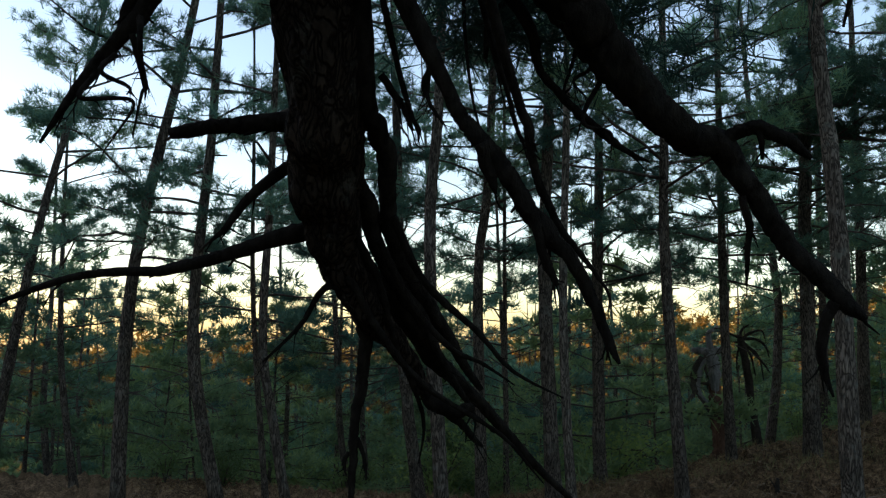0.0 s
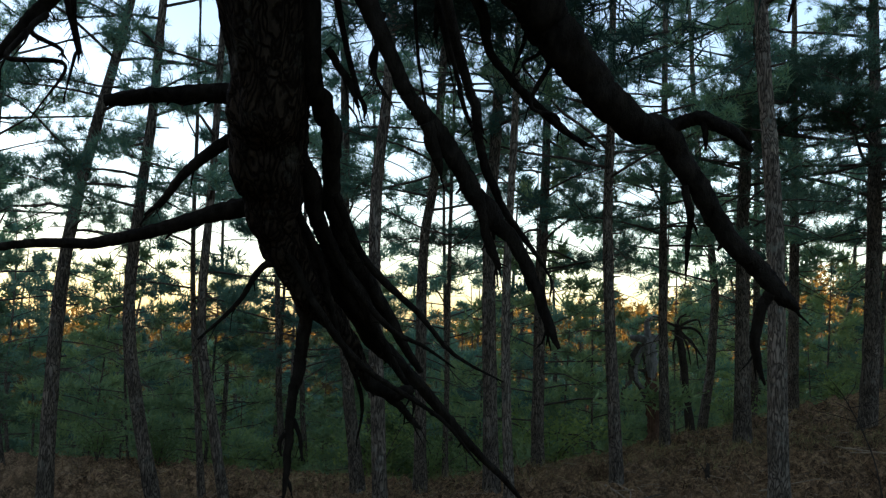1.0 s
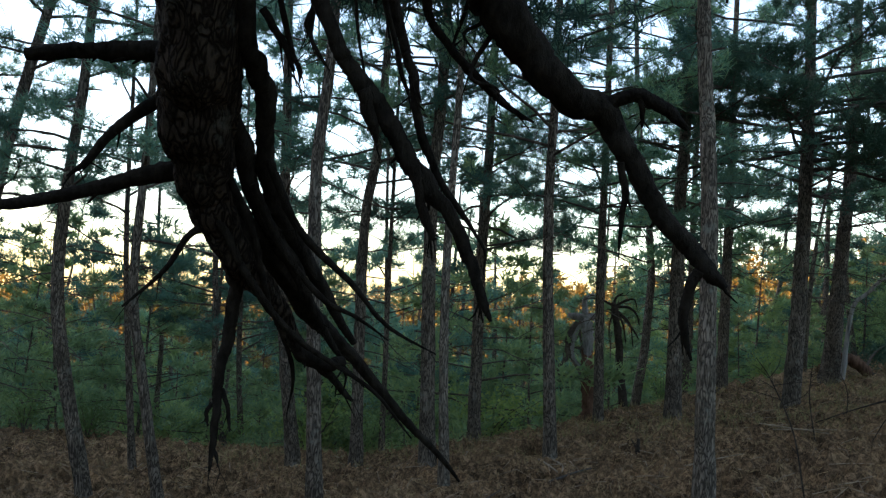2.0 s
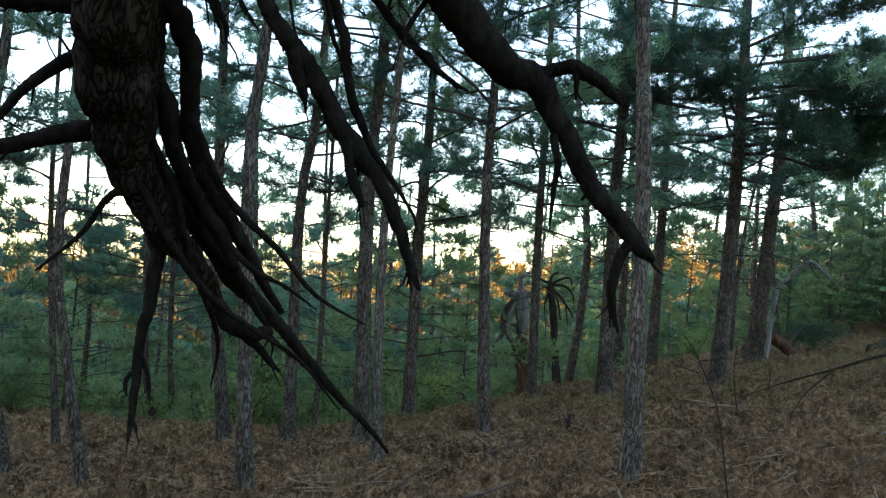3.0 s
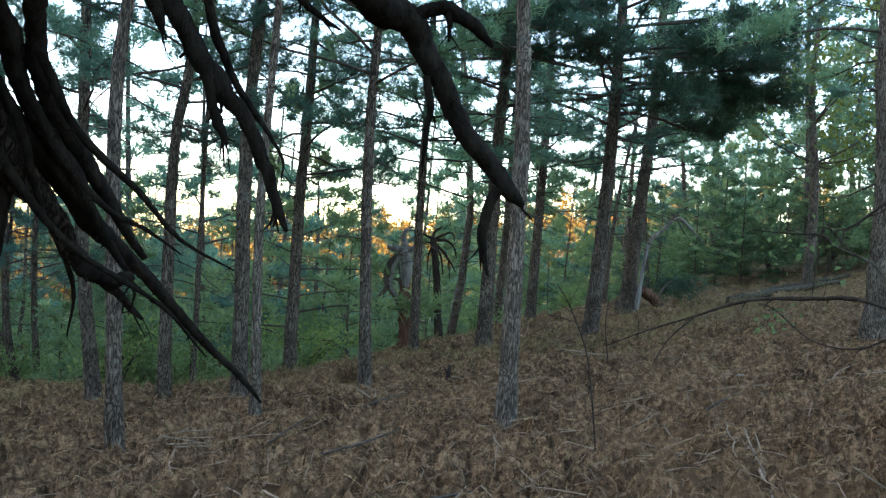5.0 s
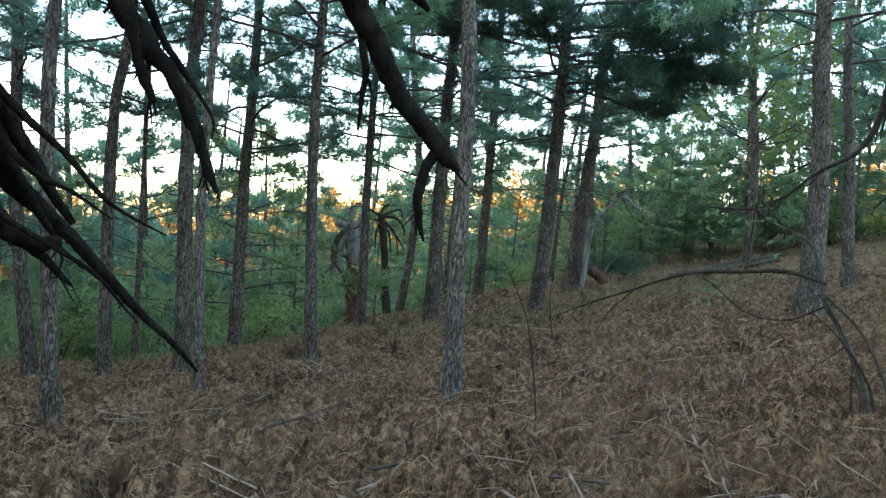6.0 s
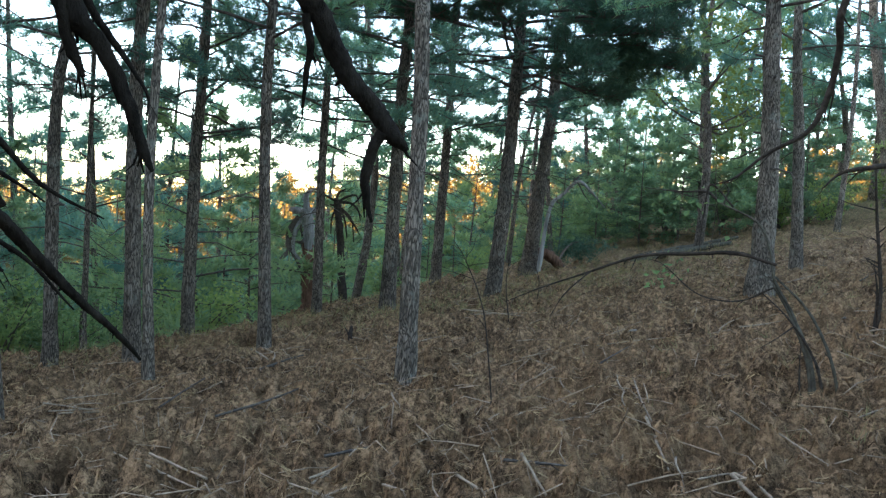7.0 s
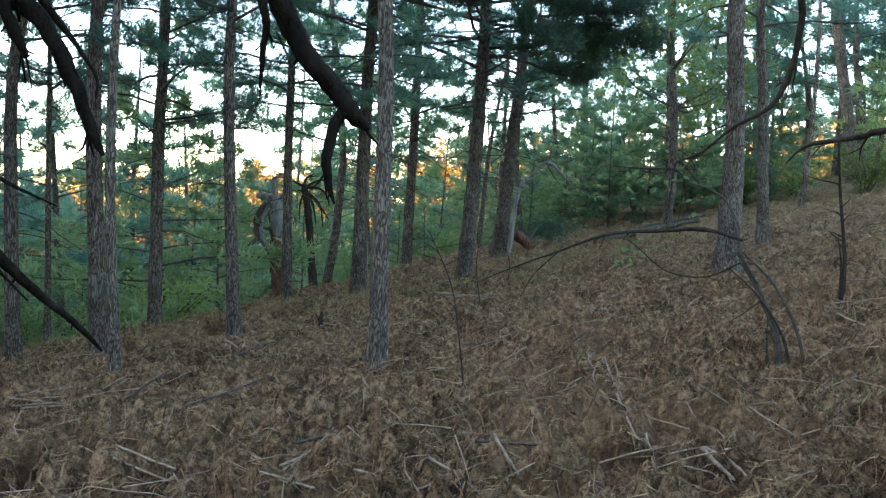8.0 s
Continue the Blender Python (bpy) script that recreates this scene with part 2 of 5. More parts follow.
# the pines that stand nearest
STANDING = [
    # x, y, diameter, offsets of the trunk's axis, height, crown from, spread, limbs
    (-1.98, 7.0, 0.145, [(-0.17, -0.05, 2.77), (-0.11, -0.03, 4.18)], 9.5, 4.6, 1.5, 22),
    (-2.27, 9.62, 0.16, [(-0.07, -0.02, 2.82), (0.04, 0.01, 3.95)], 10.5, 3.4, 1.7, 28),
    (-2.27, 11.08, 0.085, [(-0.04, -0.01, 2.96)], 8.0, 3.2, 1.2, 18),
    (-1.37, 9.40, 0.19, [(-0.11, -0.02, 2.71), (-0.06, -0.01, 4.59)], 11.0, 4.6, 1.8, 28),
    (-1.01, 8.19, 0.11, [(-0.09, -0.01, 1.98), (-0.05, -0.01, 4.07)], 9.5, 4.6, 1.4, 20),
    (-1.05, 11.56, 0.19, [(-0.02, -0.0, 2.41), (0.01, 0.0, 3.63)], 10.5, 3.0, 1.8, 28),
    (0.04, 9.45, 0.15, [(-0.14, -0.0, 2.64), (-0.13, -0.0, 4.24)], 10.0, 3.6, 1.6, 24),
    (0.71, 12.02, 0.15, [(-0.05, 0.0, 2.07), (-0.05, 0.0, 3.85)], 10.0, 3.0, 1.7, 26),
    (1.74, 11.96, 0.23, [(0.01, -0.0, 3.24), (0.04, -0.01, 3.92)], 11.0, 3.6, 1.9, 28),
    (1.29, 6.96, 0.17, [(-0.03, 0.01, 2.52), (-0.11, 0.02, 3.89)], 10.0, 4.4, 1.5, 24),
    (3.2, 16.0, 0.22, [(0.05, -0.01, 3.0)], 10.5, 3.6, 1.9, 28),
    (3.43, 12.30, 0.25, [(0.09, -0.02, 1.75), (0.14, -0.04, 3.92)], 10.0, 3.3, 2.6, 24),
    (4.88, 15.17, 0.28, [(0.1, -0.03, 1.75), (0.26, -0.08, 3.93)], 11.0, 3.4, 2.1, 30),
    (6.15, 9.37, 0.27, [(0.0, 0.0, 1.7), (-0.08, 0.05, 3.49)], 11.0, 3.6, 1.9, 26),
    (8.07, 11.41, 0.19, [(-0.09, 0.07, 2.1), (-0.2, 0.13, 3.51)], 10.5, 3.4, 1.8, 26),
    (16.02, 18.95, 0.36, [(-0.2, 0.17, 1.91), (-0.59, 0.49, 4.99)], 13.0, 5.0, 2.6, 30),
    (16.85, 19.57, 0.19, [(-0.17, 0.14, 1.87), (-0.32, 0.27, 3.77)], 11.0, 4.0, 2.0, 26),
    (-6.05, 7.86, 0.18, [(0.02, 0.01, 3.1), (0.45, 0.33, 6.49)], 10.5, 3.4, 1.7, 26),
    (-4.79, 8.05, 0.16, [(-0.33, -0.21, 1.84), (-0.37, -0.23, 3.0), (-0.29, -0.18, 4.51)], 10.0, 3.3, 1.6, 26),
    (-3.70, 7.53, 0.115, [(-0.22, -0.11, 1.28), (-0.34, -0.18, 2.15), (-0.32, -0.17, 3.62)], 8.5, 3.3, 1.4, 22),
    (-10.20, 12.04, 0.14, [(-0.25, -0.22, 2.21), (-0.33, -0.29, 4.62)], 7.5, 3.0, 1.6, 22),
    (-9.27, 9.12, 0.17, [(0.36, 0.35, 4.17), (0.89, 0.83, 7.77)], 10.5, 3.6, 1.8, 26),
    (-3.06, 9.66, 0.17, [(-0.24, -0.08, 1.93)], 10.0, 3.4, 1.7, 26),
    (-5.19, 9.72, 0.095, [(-0.24, -0.13, 2.76)], 7.5, 2.6, 1.3, 20),
    (-5.68, 13.98, 0.14, [(-0.26, -0.11, 1.29)], 9.0, 2.4, 1.6, 26),
    (-5.62, 14.55, 0.12, [(-0.18, -0.07, 2.1)], 9.0, 2.4, 1.6, 26),
]


def floor_z(x, y):
    """Height of the needle carpet with its humps, smoother round the feet of the pines."""
    x, y = np.asarray(x, float), np.asarray(y, float)
    r = np.hypot(x, y)
    calm = np.ones_like(r)
    for row in STANDING:
        calm = calm * (1 - 0.85 * np.exp(-((x - row[0]) ** 2 + (y - row[1]) ** 2) / 0.09))
    return ground_z(x, y) + (clods(x, y) + CLOD_MEAN) * calm * np.clip(60 / np.maximum(r, 1) - 1, 0, 1)


def fz(x, y):
    return float(floor_z(x, y))


def build_ground():
    az = np.radians(np.concatenate([np.arange(-180, -50, 4.0), np.arange(-50, 50, 0.24), np.arange(50, 180, 4.0)]))
    r = [0.25]
    while r[-1] < 900:
        r.append(r[-1] * (1.05 if r[-1] < 2.4 else 1.006 if r[-1] < 13 else 1.02 if r[-1] < 40 else 1.06))
    r = np.array(r)
    A, Rr = np.meshgrid(az, r)
    X, Y = Rr * np.sin(A), Rr * np.cos(A)
    Z = floor_z(X, Y)
    n, m = len(r), len(az)
    verts = np.stack([X, Y, Z], -1).reshape(-1, 3).tolist()
    verts.append([0, 0, gz(0, 0)])
    i, j = np.meshgrid(np.arange(n - 1), np.arange(m), indexing="ij")
    k = (j + 1) % m
    faces = np.stack([i * m + j, i * m + k, (i + 1) * m + k, (i + 1) * m + j], -1)[..., ::-1].reshape(-1, 4).tolist()
    faces += [[n * m, (q + 1) % m, q] for q in range(m)]
    ob = part("ground", mesh_of("ground", verts, faces, GROUND))
    tagged(ob, "sloping forest floor covered with brown pine needles", "ground", kind="structure")


build_ground()

# ---- mesh tools ----
def spline(points, n):
    """n points on a smooth curve through the given ones."""
    p = np.array(points, float)
    if len(p) == 2:
        return p[0] + np.linspace(0, 1, n)[:, None] * (p[1] - p[0])
    q = np.vstack([2 * p[0] - p[1], p, 2 * p[-1] - p[-2]])
    u = np.linspace(0, len(p) - 1 - 1e-9, n)
    k = u.astype(int)
    t = (u - k)[:, None]
    a, b, c, d = q[k], q[k + 1], q[k + 2], q[k + 3]
    return 0.5 * (2 * b + (c - a) * t + (2 * a - 5 * b + 4 * c - d) * t * t + (3 * b - a - 3 * c + d) * t ** 3)


class Wood:
    """Collects tapered tubes into one mesh."""

    def __init__(self):
        self.v, self.f = [], []

    def tube(self, path, radii, sides=6, rough=0.0, rng=None, cap=True, lump=0.0):
        p = np.asarray(path, float)
        n = len(p)
        rad = np.interp(np.linspace(0, 1, n), np.linspace(0, 1, len(radii)), radii)
        tan = np.gradient(p, axis=0)
        tan /= np.linalg.norm(tan, axis=1)[:, None] + 1e-9
        up = np.array([0.31, 0.95, 0.05]) if abs(tan[0, 1]) < 0.9 else np.array([0.95, 0.05, 0.31])
        rings = []
        ang = np.arange(sides) * 2 * np.pi / sides
        run = np.concatenate([[0], np.cumsum(np.linalg.norm(np.diff(p, axis=0), axis=1))])
        shift = float(rng.uniform(0, 90)) if lump else 0.0
        for i in range(n):
            up = up - tan[i] * (up @ tan[i])
            up /= np.linalg.norm(up) + 1e-9
            side = np.cross(tan[i], up)
            r = rad[i] * np.ones(sides)
            if rough and rng is not None:
                r = r * (1 + rough * rng.normal(size=sides))
            if lump:
                cx, cy = np.cos(ang) * 2.2 + shift + 3, np.sin(ang) * 2.2 + 30
                r = r * (1 + lump * (1.6 * value_noise(cx + run[i] * 3.1, cy + run[i] * 5.3, 31) - 0.8 + 1.3 * billow(cx * 3 + run[i] * 4, cy * 3, 32) - 0.45
                                     + 0.8 * value_noise(cx * 5 + run[i] * 21, cy * 5 + run[i] * 13, 33) - 0.4))
            rings.append(p[i] + (np.cos(ang) * r)[:, None] * up + (np.sin(ang) * r)[:, None] * side)
        s = len(self.v)
        self.v += np.concatenate(rings).tolist()
        for i in range(n - 1):
            for j in range(sides):
                k = (j + 1) % sides
                self.f.append((s + i * sides + j, s + i * sides + k, s + (i + 1) * sides + k, s + (i + 1) * sides + j))
        if cap:
            self.f.append(tuple(s + j for j in reversed(range(sides))))
            self.f.append(tuple(s + (n - 1) * sides + j for j in range(sides)))
        return self

    def mesh(self, name, mat, smooth=True):
        return mesh_of(name, self.v, self.f, mat, smooth)


def unit(v):
    return v / (np.linalg.norm(v, axis=-1, keepdims=True) + 1e-9)


def blades_mesh(name, anchors, heads, mat, rng, blades=12, length=0.15, width=0.014, spread=0.75, droop=0.0):
    """Tufts of thin needles: each tuft spreads from an anchor round its heading."""
    a = np.repeat(np.asarray(anchors, float), blades, axis=0)
    h = np.repeat(unit(np.asarray(heads, float)), blades, axis=0)
    d = unit(h * 0.75 + rng.normal(size=a.shape) * spread + np.array([0, 0, -droop]))
    ln = length * rng.uniform(0.6, 1.25, (len(a), 1))
    side = unit(np.cross(d, rng.normal(size=a.shape))) * width * rng.uniform(0.7, 1.3, (len(a), 1))
    a = a + rng.normal(size=a.shape) * length * 0.18
    v = np.stack([a - side * 0.5, a + side * 0.5, a + d * ln], 1).reshape(-1, 3)
    return tri_mesh(name, v, mat)


def tri_mesh(name, v, mat):
    n = len(v) // 3
    me = bpy.data.meshes.new(name)
    me.vertices.add(len(v))
    me.vertices.foreach_set("co", v.astype(np.float32).ravel())
    me.loops.add(len(v))
    me.loops.foreach_set("vertex_index", np.arange(len(v), dtype=np.int32))
    me.polygons.add(n)
    me.polygons.foreach_set("loop_start", np.arange(0, len(v), 3, dtype=np.int32))
    me.materials.append(mat)
    me.update(calc_edges=True)
    return me


def leaves_mesh(name, anchors, mat, rng, size=0.06, heads=None):
    """Small folded leaves, two triangles each."""
    a = np.asarray(anchors, float)
    d = unit(rng.normal(size=a.shape) + (0 if heads is None else np.asarray(heads) * 0.8))
    s = unit(np.cross(d, rng.normal(size=a.shape)))
    n = np.cross(d, s)
    ln = size * rng.uniform(0.6, 1.4, (len(a), 1))
    w = ln * 0.32
    tip, mid = a + d * ln, a + d * ln * 0.45
    v = np.stack([a, mid + s * w + n * w * 0.4, tip, a, tip, mid - s * w + n * w * 0.4], 1).reshape(-1, 3)
    return tri_mesh(name, v, mat)


# ---- pines ----
def trunk_path(offsets, height, n=26):
    """Axis of a trunk from its foot up, through the given offsets, then straight on to its height."""
    pts = [np.array([0, 0, -0.25]), np.zeros(3)] + [np.array(o, float) for o in offsets]
    last, d = pts[-1], pts[-1] - pts[-2]
    d = unit(d * np.array([1, 1, 1]) + np.array([0, 0, 0.001]))
    d = unit(d * 0.35 + np.array([0, 0, 0.65]))
    while last[2] < height - 0.6:
        last = last + d * min(2.2, (height - last[2]) / max(d[2], 0.3))
        pts.append(last)
    return spline(pts, n)


def at_height(path, z):
    return np.array([np.interp(z, path[:, 2], path[:, k]) for k in range(3)])


def add_limb(wood, tufts, start, az, length, rise, rng, r0, twigs=8, live=True, sag=0.12, fine=True):
    """A limb with side twigs; a live one gathers needle tufts along its outer part."""
    out = np.array([math.sin(az), math.cos(az), 0])
    side = np.array([out[1], -out[0], 0])
    n = 6 if fine else 4
    u = np.linspace(0, 1, n)[:, None]
    p = start + out * length * u + np.array([0, 0, 1]) * (rise * length * u - sag * length * u ** 2)
    p = p + np.cumsum(rng.normal(size=(n, 3)) * 0.05 * length * np.array([1, 1, 0.8]), axis=0) * u
    wood.tube(p, [r0, r0 * 0.7, r0 * 0.3], 5 if fine else 3, cap=fine)
    for i in range(twigs):
        k = rng.uniform(0.42 if live else 0.2, 1.0)
        q = np.array([np.interp(k, u[:, 0], p[:, c]) for c in range(3)])
        way = unit(out * rng.uniform(0.3, 1.0) + side * rng.choice([-1, 1]) * rng.uniform(0.3, 1.0) + np.array([0, 0, rng.uniform(-0.15, 0.45)]))
        ln = length * rng.uniform(0.16, 0.36) * (1.15 - 0.5 * k)
        mid = q + way * ln * 0.5 + rng.normal(size=3) * ln * 0.08
        end = q + way * ln + np.array([0, 0, 0.12 * ln if live else -0.15 * ln])
        wood.tube([q, mid, end] if fine else [q, end], [r0 * 0.32, r0 * 0.22, r0 * 0.1], 3, cap=False)
        if live:
            m = max(2, int(ln / 0.1))
            for s in np.linspace(0.3, 1.0, m):
                tufts.append((q + (end - q) * s + rng.normal(size=3) * 0.04, way * 0.6 + np.array([0, 0, 0.55])))
            for _ in range(2):
                d = unit(way + rng.normal(size=3) * 0.6 + np.array([0, 0, 0.3])) * ln * 0.4
                tufts.append((mid + d, d / (ln * 0.4) + np.array([0, 0, 0.4])))
        elif rng.random() < 0.7:
            e2 = end + unit(way + rng.normal(size=3) * 0.7) * ln * 0.5
            wood.tube([mid, (mid + e2) / 2 + rng.normal(size=3) * 0.03, e2] if fine else [mid, e2], [r0 * 0.16, r0 * 0.08], 3, cap=False)
    if live:
        for s in np.linspace(0.5, 1.0, max(3, int(length * 4))):
            q = np.array([np.interp(s, u[:, 0], p[:, c]) for c in range(3)])
            tufts.append((q, out * 0.6 + np.array([0, 0, 0.5])))


def pine(x, y, dia, offsets, height, crown_from, spread, limbs, rng, bark, needles, label, dead=14, dead_from=1.3, blades=12, length=0.115,
         width=0.011, sides=12, twigs=8, name="pine_tree", split=True, extra=(), flare=(0.28, 0.22)):
    base = new(name, None)
    base.location = (x, y, fz(x, y))
    path = trunk_path(offsets, height)
    zz = path[:, 2]
    r = dia * 0.455 * np.clip(1 - zz / (height * 1.08), 0.05, 1) ** 0.75
    r = r * (1 + flare[0] * np.exp(-np.maximum(zz, 0) / flare[1])) / 0.94
    t = Wood()
    fine = spline(path, 60 if split else 16)
    t.tube(fine, np.interp(fine[:, 2], zz, r), sides, 0.05, rng)
    part("trunk", t.mesh("trunk", bark), base)
    tufts, joined = [], Wood()

    def start():
        return Wood() if split else joined

    def finish(w, label=""):
        if split:
            part("branch", w.mesh("branch", TWIG), base, label)

    for i in range(dead):
        z = dead_from + (crown_from + 1.2 - dead_from) * (i + rng.random()) / max(dead, 1)
        w = start()
        add_limb(w, tufts, at_height(path, z), rng.uniform(0, 6.28), spread * rng.uniform(0.2, 0.55), rng.uniform(-0.3, 0.15), rng,
                 dia * rng.uniform(0.03, 0.06), 5, False, 0.25, split)
        finish(w)
        if rng.random() < 0.6:
            q = at_height(path, z + 0.15)
            a = rng.uniform(0, 6.28)
            w = start()
            w.tube([q, q + np.array([math.sin(a), math.cos(a), 0.1]) * (dia * 0.5 + rng.uniform(0.03, 0.12))], [dia * 0.08, dia * 0.05], 5)
            finish(w)
    for i in range(limbs):
        k = (i + rng.random()) / limbs
        z = crown_from + (height - 0.2 - crown_from) * k ** 1.35
        ln = spread * (0.55 + 0.75 * math.sin(min(1, k * 1.25 + 0.25) * 2.6)) * rng.uniform(0.7, 1.15) * (1 - 0.55 * k ** 2)
        w = start()
        add_limb(w, tufts, at_height(path, z), i * 2.4 + rng.uniform(-0.5, 0.5), max(0.4, ln), rng.uniform(0.02, 0.3) + 0.5 * k ** 2, rng,
                 0.008 + 0.012 * ln / 2, twigs, True, 0.1, split)
        finish(w)
    for (az, z, ln, tw) in extra:
        w = start()
        add_limb(w, tufts, at_height(path, z), radians(az), ln, 0.1, rng, 0.03, tw, True)
        finish(w)
    if not split:
        tagged(part("branchwork", joined.mesh("branchwork", TWIG), base), kind="stuff")
    if tufts:
        a, h = np.array([q for q, _ in tufts]), np.array([q for _, q in tufts])
        part("crown", blades_mesh("crown", a, h, needles, rng, blades, length, width), base)
    return tagged(base, label, "tree")


# the broad pine's wide lower boughs: bearing, height, length, twigs
BROAD = [(75, 3.5, 2.0, 34), (115, 3.6, 2.3, 34), (95, 4.0, 2.5, 34), (140, 4.0, 2.3, 34), (128, 4.3, 2.3, 34), (160, 3.8, 2.1, 34), (200, 3.9, 2.2, 34), (250, 4.0, 2.3, 34), (285, 4.3, 2.1, 34), (170, 4.4, 2.2, 34), (230, 4.4, 2.2, 34),
         (60, 4.5, 2.0, 34), (215, 4.7, 2.1, 34), (100, 4.8, 2.1, 34), (270, 4.9, 2.0, 34), (150, 5.1, 2.0, 34)]
PALE_ONES = {4, 9, 13, 14, 15, 16}
for i, (x, y, dia, off, hh, cf, sp, nl) in enumerate(STANDING):
    rng = np.random.default_rng(100 + i)
    pale = i in PALE_ONES
    label = "tall slender pine with pale grey-brown flaking bark" if pale else "tall slender pine with dark bark and bare lower branches"
    needles = NEEDLES
    nl, cf = int(nl * (1.3 if 5 <= i <= 12 else 0.85)), cf - (0.7 if i in (8, 10, 12) else 0.2)
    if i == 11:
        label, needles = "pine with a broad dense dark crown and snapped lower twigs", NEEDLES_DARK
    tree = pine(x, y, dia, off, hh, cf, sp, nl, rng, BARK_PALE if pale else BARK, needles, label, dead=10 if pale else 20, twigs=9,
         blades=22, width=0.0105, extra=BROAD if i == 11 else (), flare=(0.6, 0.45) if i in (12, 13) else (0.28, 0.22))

    if i == 11:
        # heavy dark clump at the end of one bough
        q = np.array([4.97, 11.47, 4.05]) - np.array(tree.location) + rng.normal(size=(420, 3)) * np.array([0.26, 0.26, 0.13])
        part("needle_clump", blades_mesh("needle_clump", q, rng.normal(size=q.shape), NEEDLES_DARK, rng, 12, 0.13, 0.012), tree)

# pines further off: a few grown ones, repeated among the trees
KINDS = []
for i in range(6):
    rng = np.random.default_rng(300 + i)
    hh = rng.uniform(9, 12.5)
    off = [(rng.normal() * 0.2, rng.normal() * 0.2, 3.0), (rng.normal() * 0.3, rng.normal() * 0.3, 6.0)]
    KINDS.append((pine(3 * i - 8, -14 - 2 * (i % 2), rng.uniform(0.17, 0.27), off, hh, rng.uniform(2.2, 3.6), rng.uniform(1.7, 2.3), 26, rng, BARK,
                       NEEDLES, "slender forest pine with dark bark and green needles", dead=14, blades=6, length=0.24, width=0.042, sides=7, twigs=6, split=False), hh))

FAR_KINDS = []
for i in range(5):
    rng = np.random.default_rng(320 + i)
    hh = rng.uniform(9, 12)
    off = [(rng.normal() * 0.2, rng.normal() * 0.2, 3.0), (rng.normal() * 0.3, rng.normal() * 0.3, 6.0)]
    FAR_KINDS.append(pine(3 * i - 8, -30 - 2 * (i % 2), rng.uniform(0.17, 0.27), off, hh, rng.uniform(2.0, 3.4), rng.uniform(1.7, 2.3), 24, rng, BARK, NEEDLES,
                          "slender forest pine with dark bark and green needles", dead=9, blades=4, length=0.3, width=0.07, sides=5, twigs=5, split=False))
YOUNG = []
for i in range(5):
    rng = np.random.default_rng(350 + i)
    hh = rng.uniform(3.6, 6.0)
    YOUNG.append(pine(3 * i - 6, -22 - 2 * (i % 2), rng.uniform(0.07, 0.11), [(rng.normal() * 0.1, rng.normal() * 0.1, 2.0)], hh, 0.5, rng.uniform(1.1, 1.5), 26, rng, BARK,
                      YOUNG_NEEDLES, "young pine with light green needles down to the ground", dead=4, dead_from=0.3, blades=5, length=0.22, width=0.045, sides=5, twigs=5,
                      split=False, name="young_pine"))

rng = np.random.default_rng(77)
taken = [(s[0], s[1]) for s in STANDING] + [(0.57, 12.7), (6, 16), (8.5, 16.5)]


def scatter(kinds, number, near, far, az0, az1, gap, s0, s1, right_from=20.0):
    done = tries = 0
    while done < number and tries < 3000:
        tries += 1
        rr, az = math.sqrt(rng.uniform(near ** 2, far ** 2)), rng.uniform(az0, az1)
        x, y = rr * math.sin(radians(az)), rr * math.cos(radians(az))
        crest = min(np.interp(radians(az), CREST_AZ, CREST_R), right_from) if -70 < az < 70 else 0
        if rr < crest + 1.0 or min((x - a) ** 2 + (y - b) ** 2 for a, b in taken) < gap ** 2:
            continue
        taken.append((x, y))
        s = rng.uniform(s0, s1)
        m = pose(x, y, fz(x, y) - 0.02, rng.normal() * 2, rng.normal() * 2, rng.uniform(0, 360))
        ob = copy_thing(kinds[done % len(kinds)], m)
        ob.scale = (s, s, s)
        done += 1


scatter([k for k, _ in KINDS], 18, 14, 32, -24, 58, 2.0, 0.8, 1.15)
scatter(FAR_KINDS, 30, 32, 60, -30, 58, 2.0, 0.8, 1.15)
scatter([k for k, _ in KINDS], 3, 19, 32, 8, 50, 1.9, 0.75, 1.1)
scatter(FAR_KINDS, 8, 32, 60, 8, 50, 1.9, 0.75, 1.1)
scatter(YOUNG, 30, 13, 26, -36, 6, 1.4, 0.6, 1.0)
scatter(YOUNG, 7, 19, 30, 6, 40, 1.4, 0.5, 0.8)
scatter(YOUNG, 32, 25, 44, -50, 24, 1.4, 0.8, 1.2)
scatter(YOUNG, 24, 24, 46, -16, 20, 1.4, 1.0, 1.4)
scatter(YOUNG, 10, 20, 28, 10, 30, 1.3, 0.4, 0.7)
scatter([k for k, _ in KINDS], 6, 14, 34, -56, -26, 2.4, 0.75, 1.0)
scatter(FAR_KINDS, 10, 32, 60, -56, -30, 2.4, 0.7, 1.0)
# slim bare-stemmed pines on the far slopes
SLIM = []
for i in range(4):
    rng = np.random.default_rng(380 + i)
    hh = rng.uniform(7, 9.5)
    SLIM.append(pine(3 * i - 5, -26 - 2 * (i % 2), rng.uniform(0.09, 0.13), [(rng.normal() * 0.15, rng.normal() * 0.15, 2.5), (rng.normal() * 0.3, rng.normal() * 0.3, 5.0)], hh, 3.4,
                     rng.uniform(1.1, 1.5), 15, rng, BARK_PALE, NEEDLES, "slim pale-stemmed pine with dead lower twigs", dead=16, dead_from=0.8, blades=6, length=0.24, width=0.036, sides=6, twigs=5, split=False))
rng = np.random.default_rng(78)
scatter(SLIM, 34, 17, 42, 4, 46, 1.2, 0.8, 1.15, 16.0)
scatter(SLIM, 26, 13, 36, -40, 6, 1.2, 0.8, 1.15)
scatter(YOUNG, 11, 16, 42, -46, -8, 1.5, 1.0, 1.5)
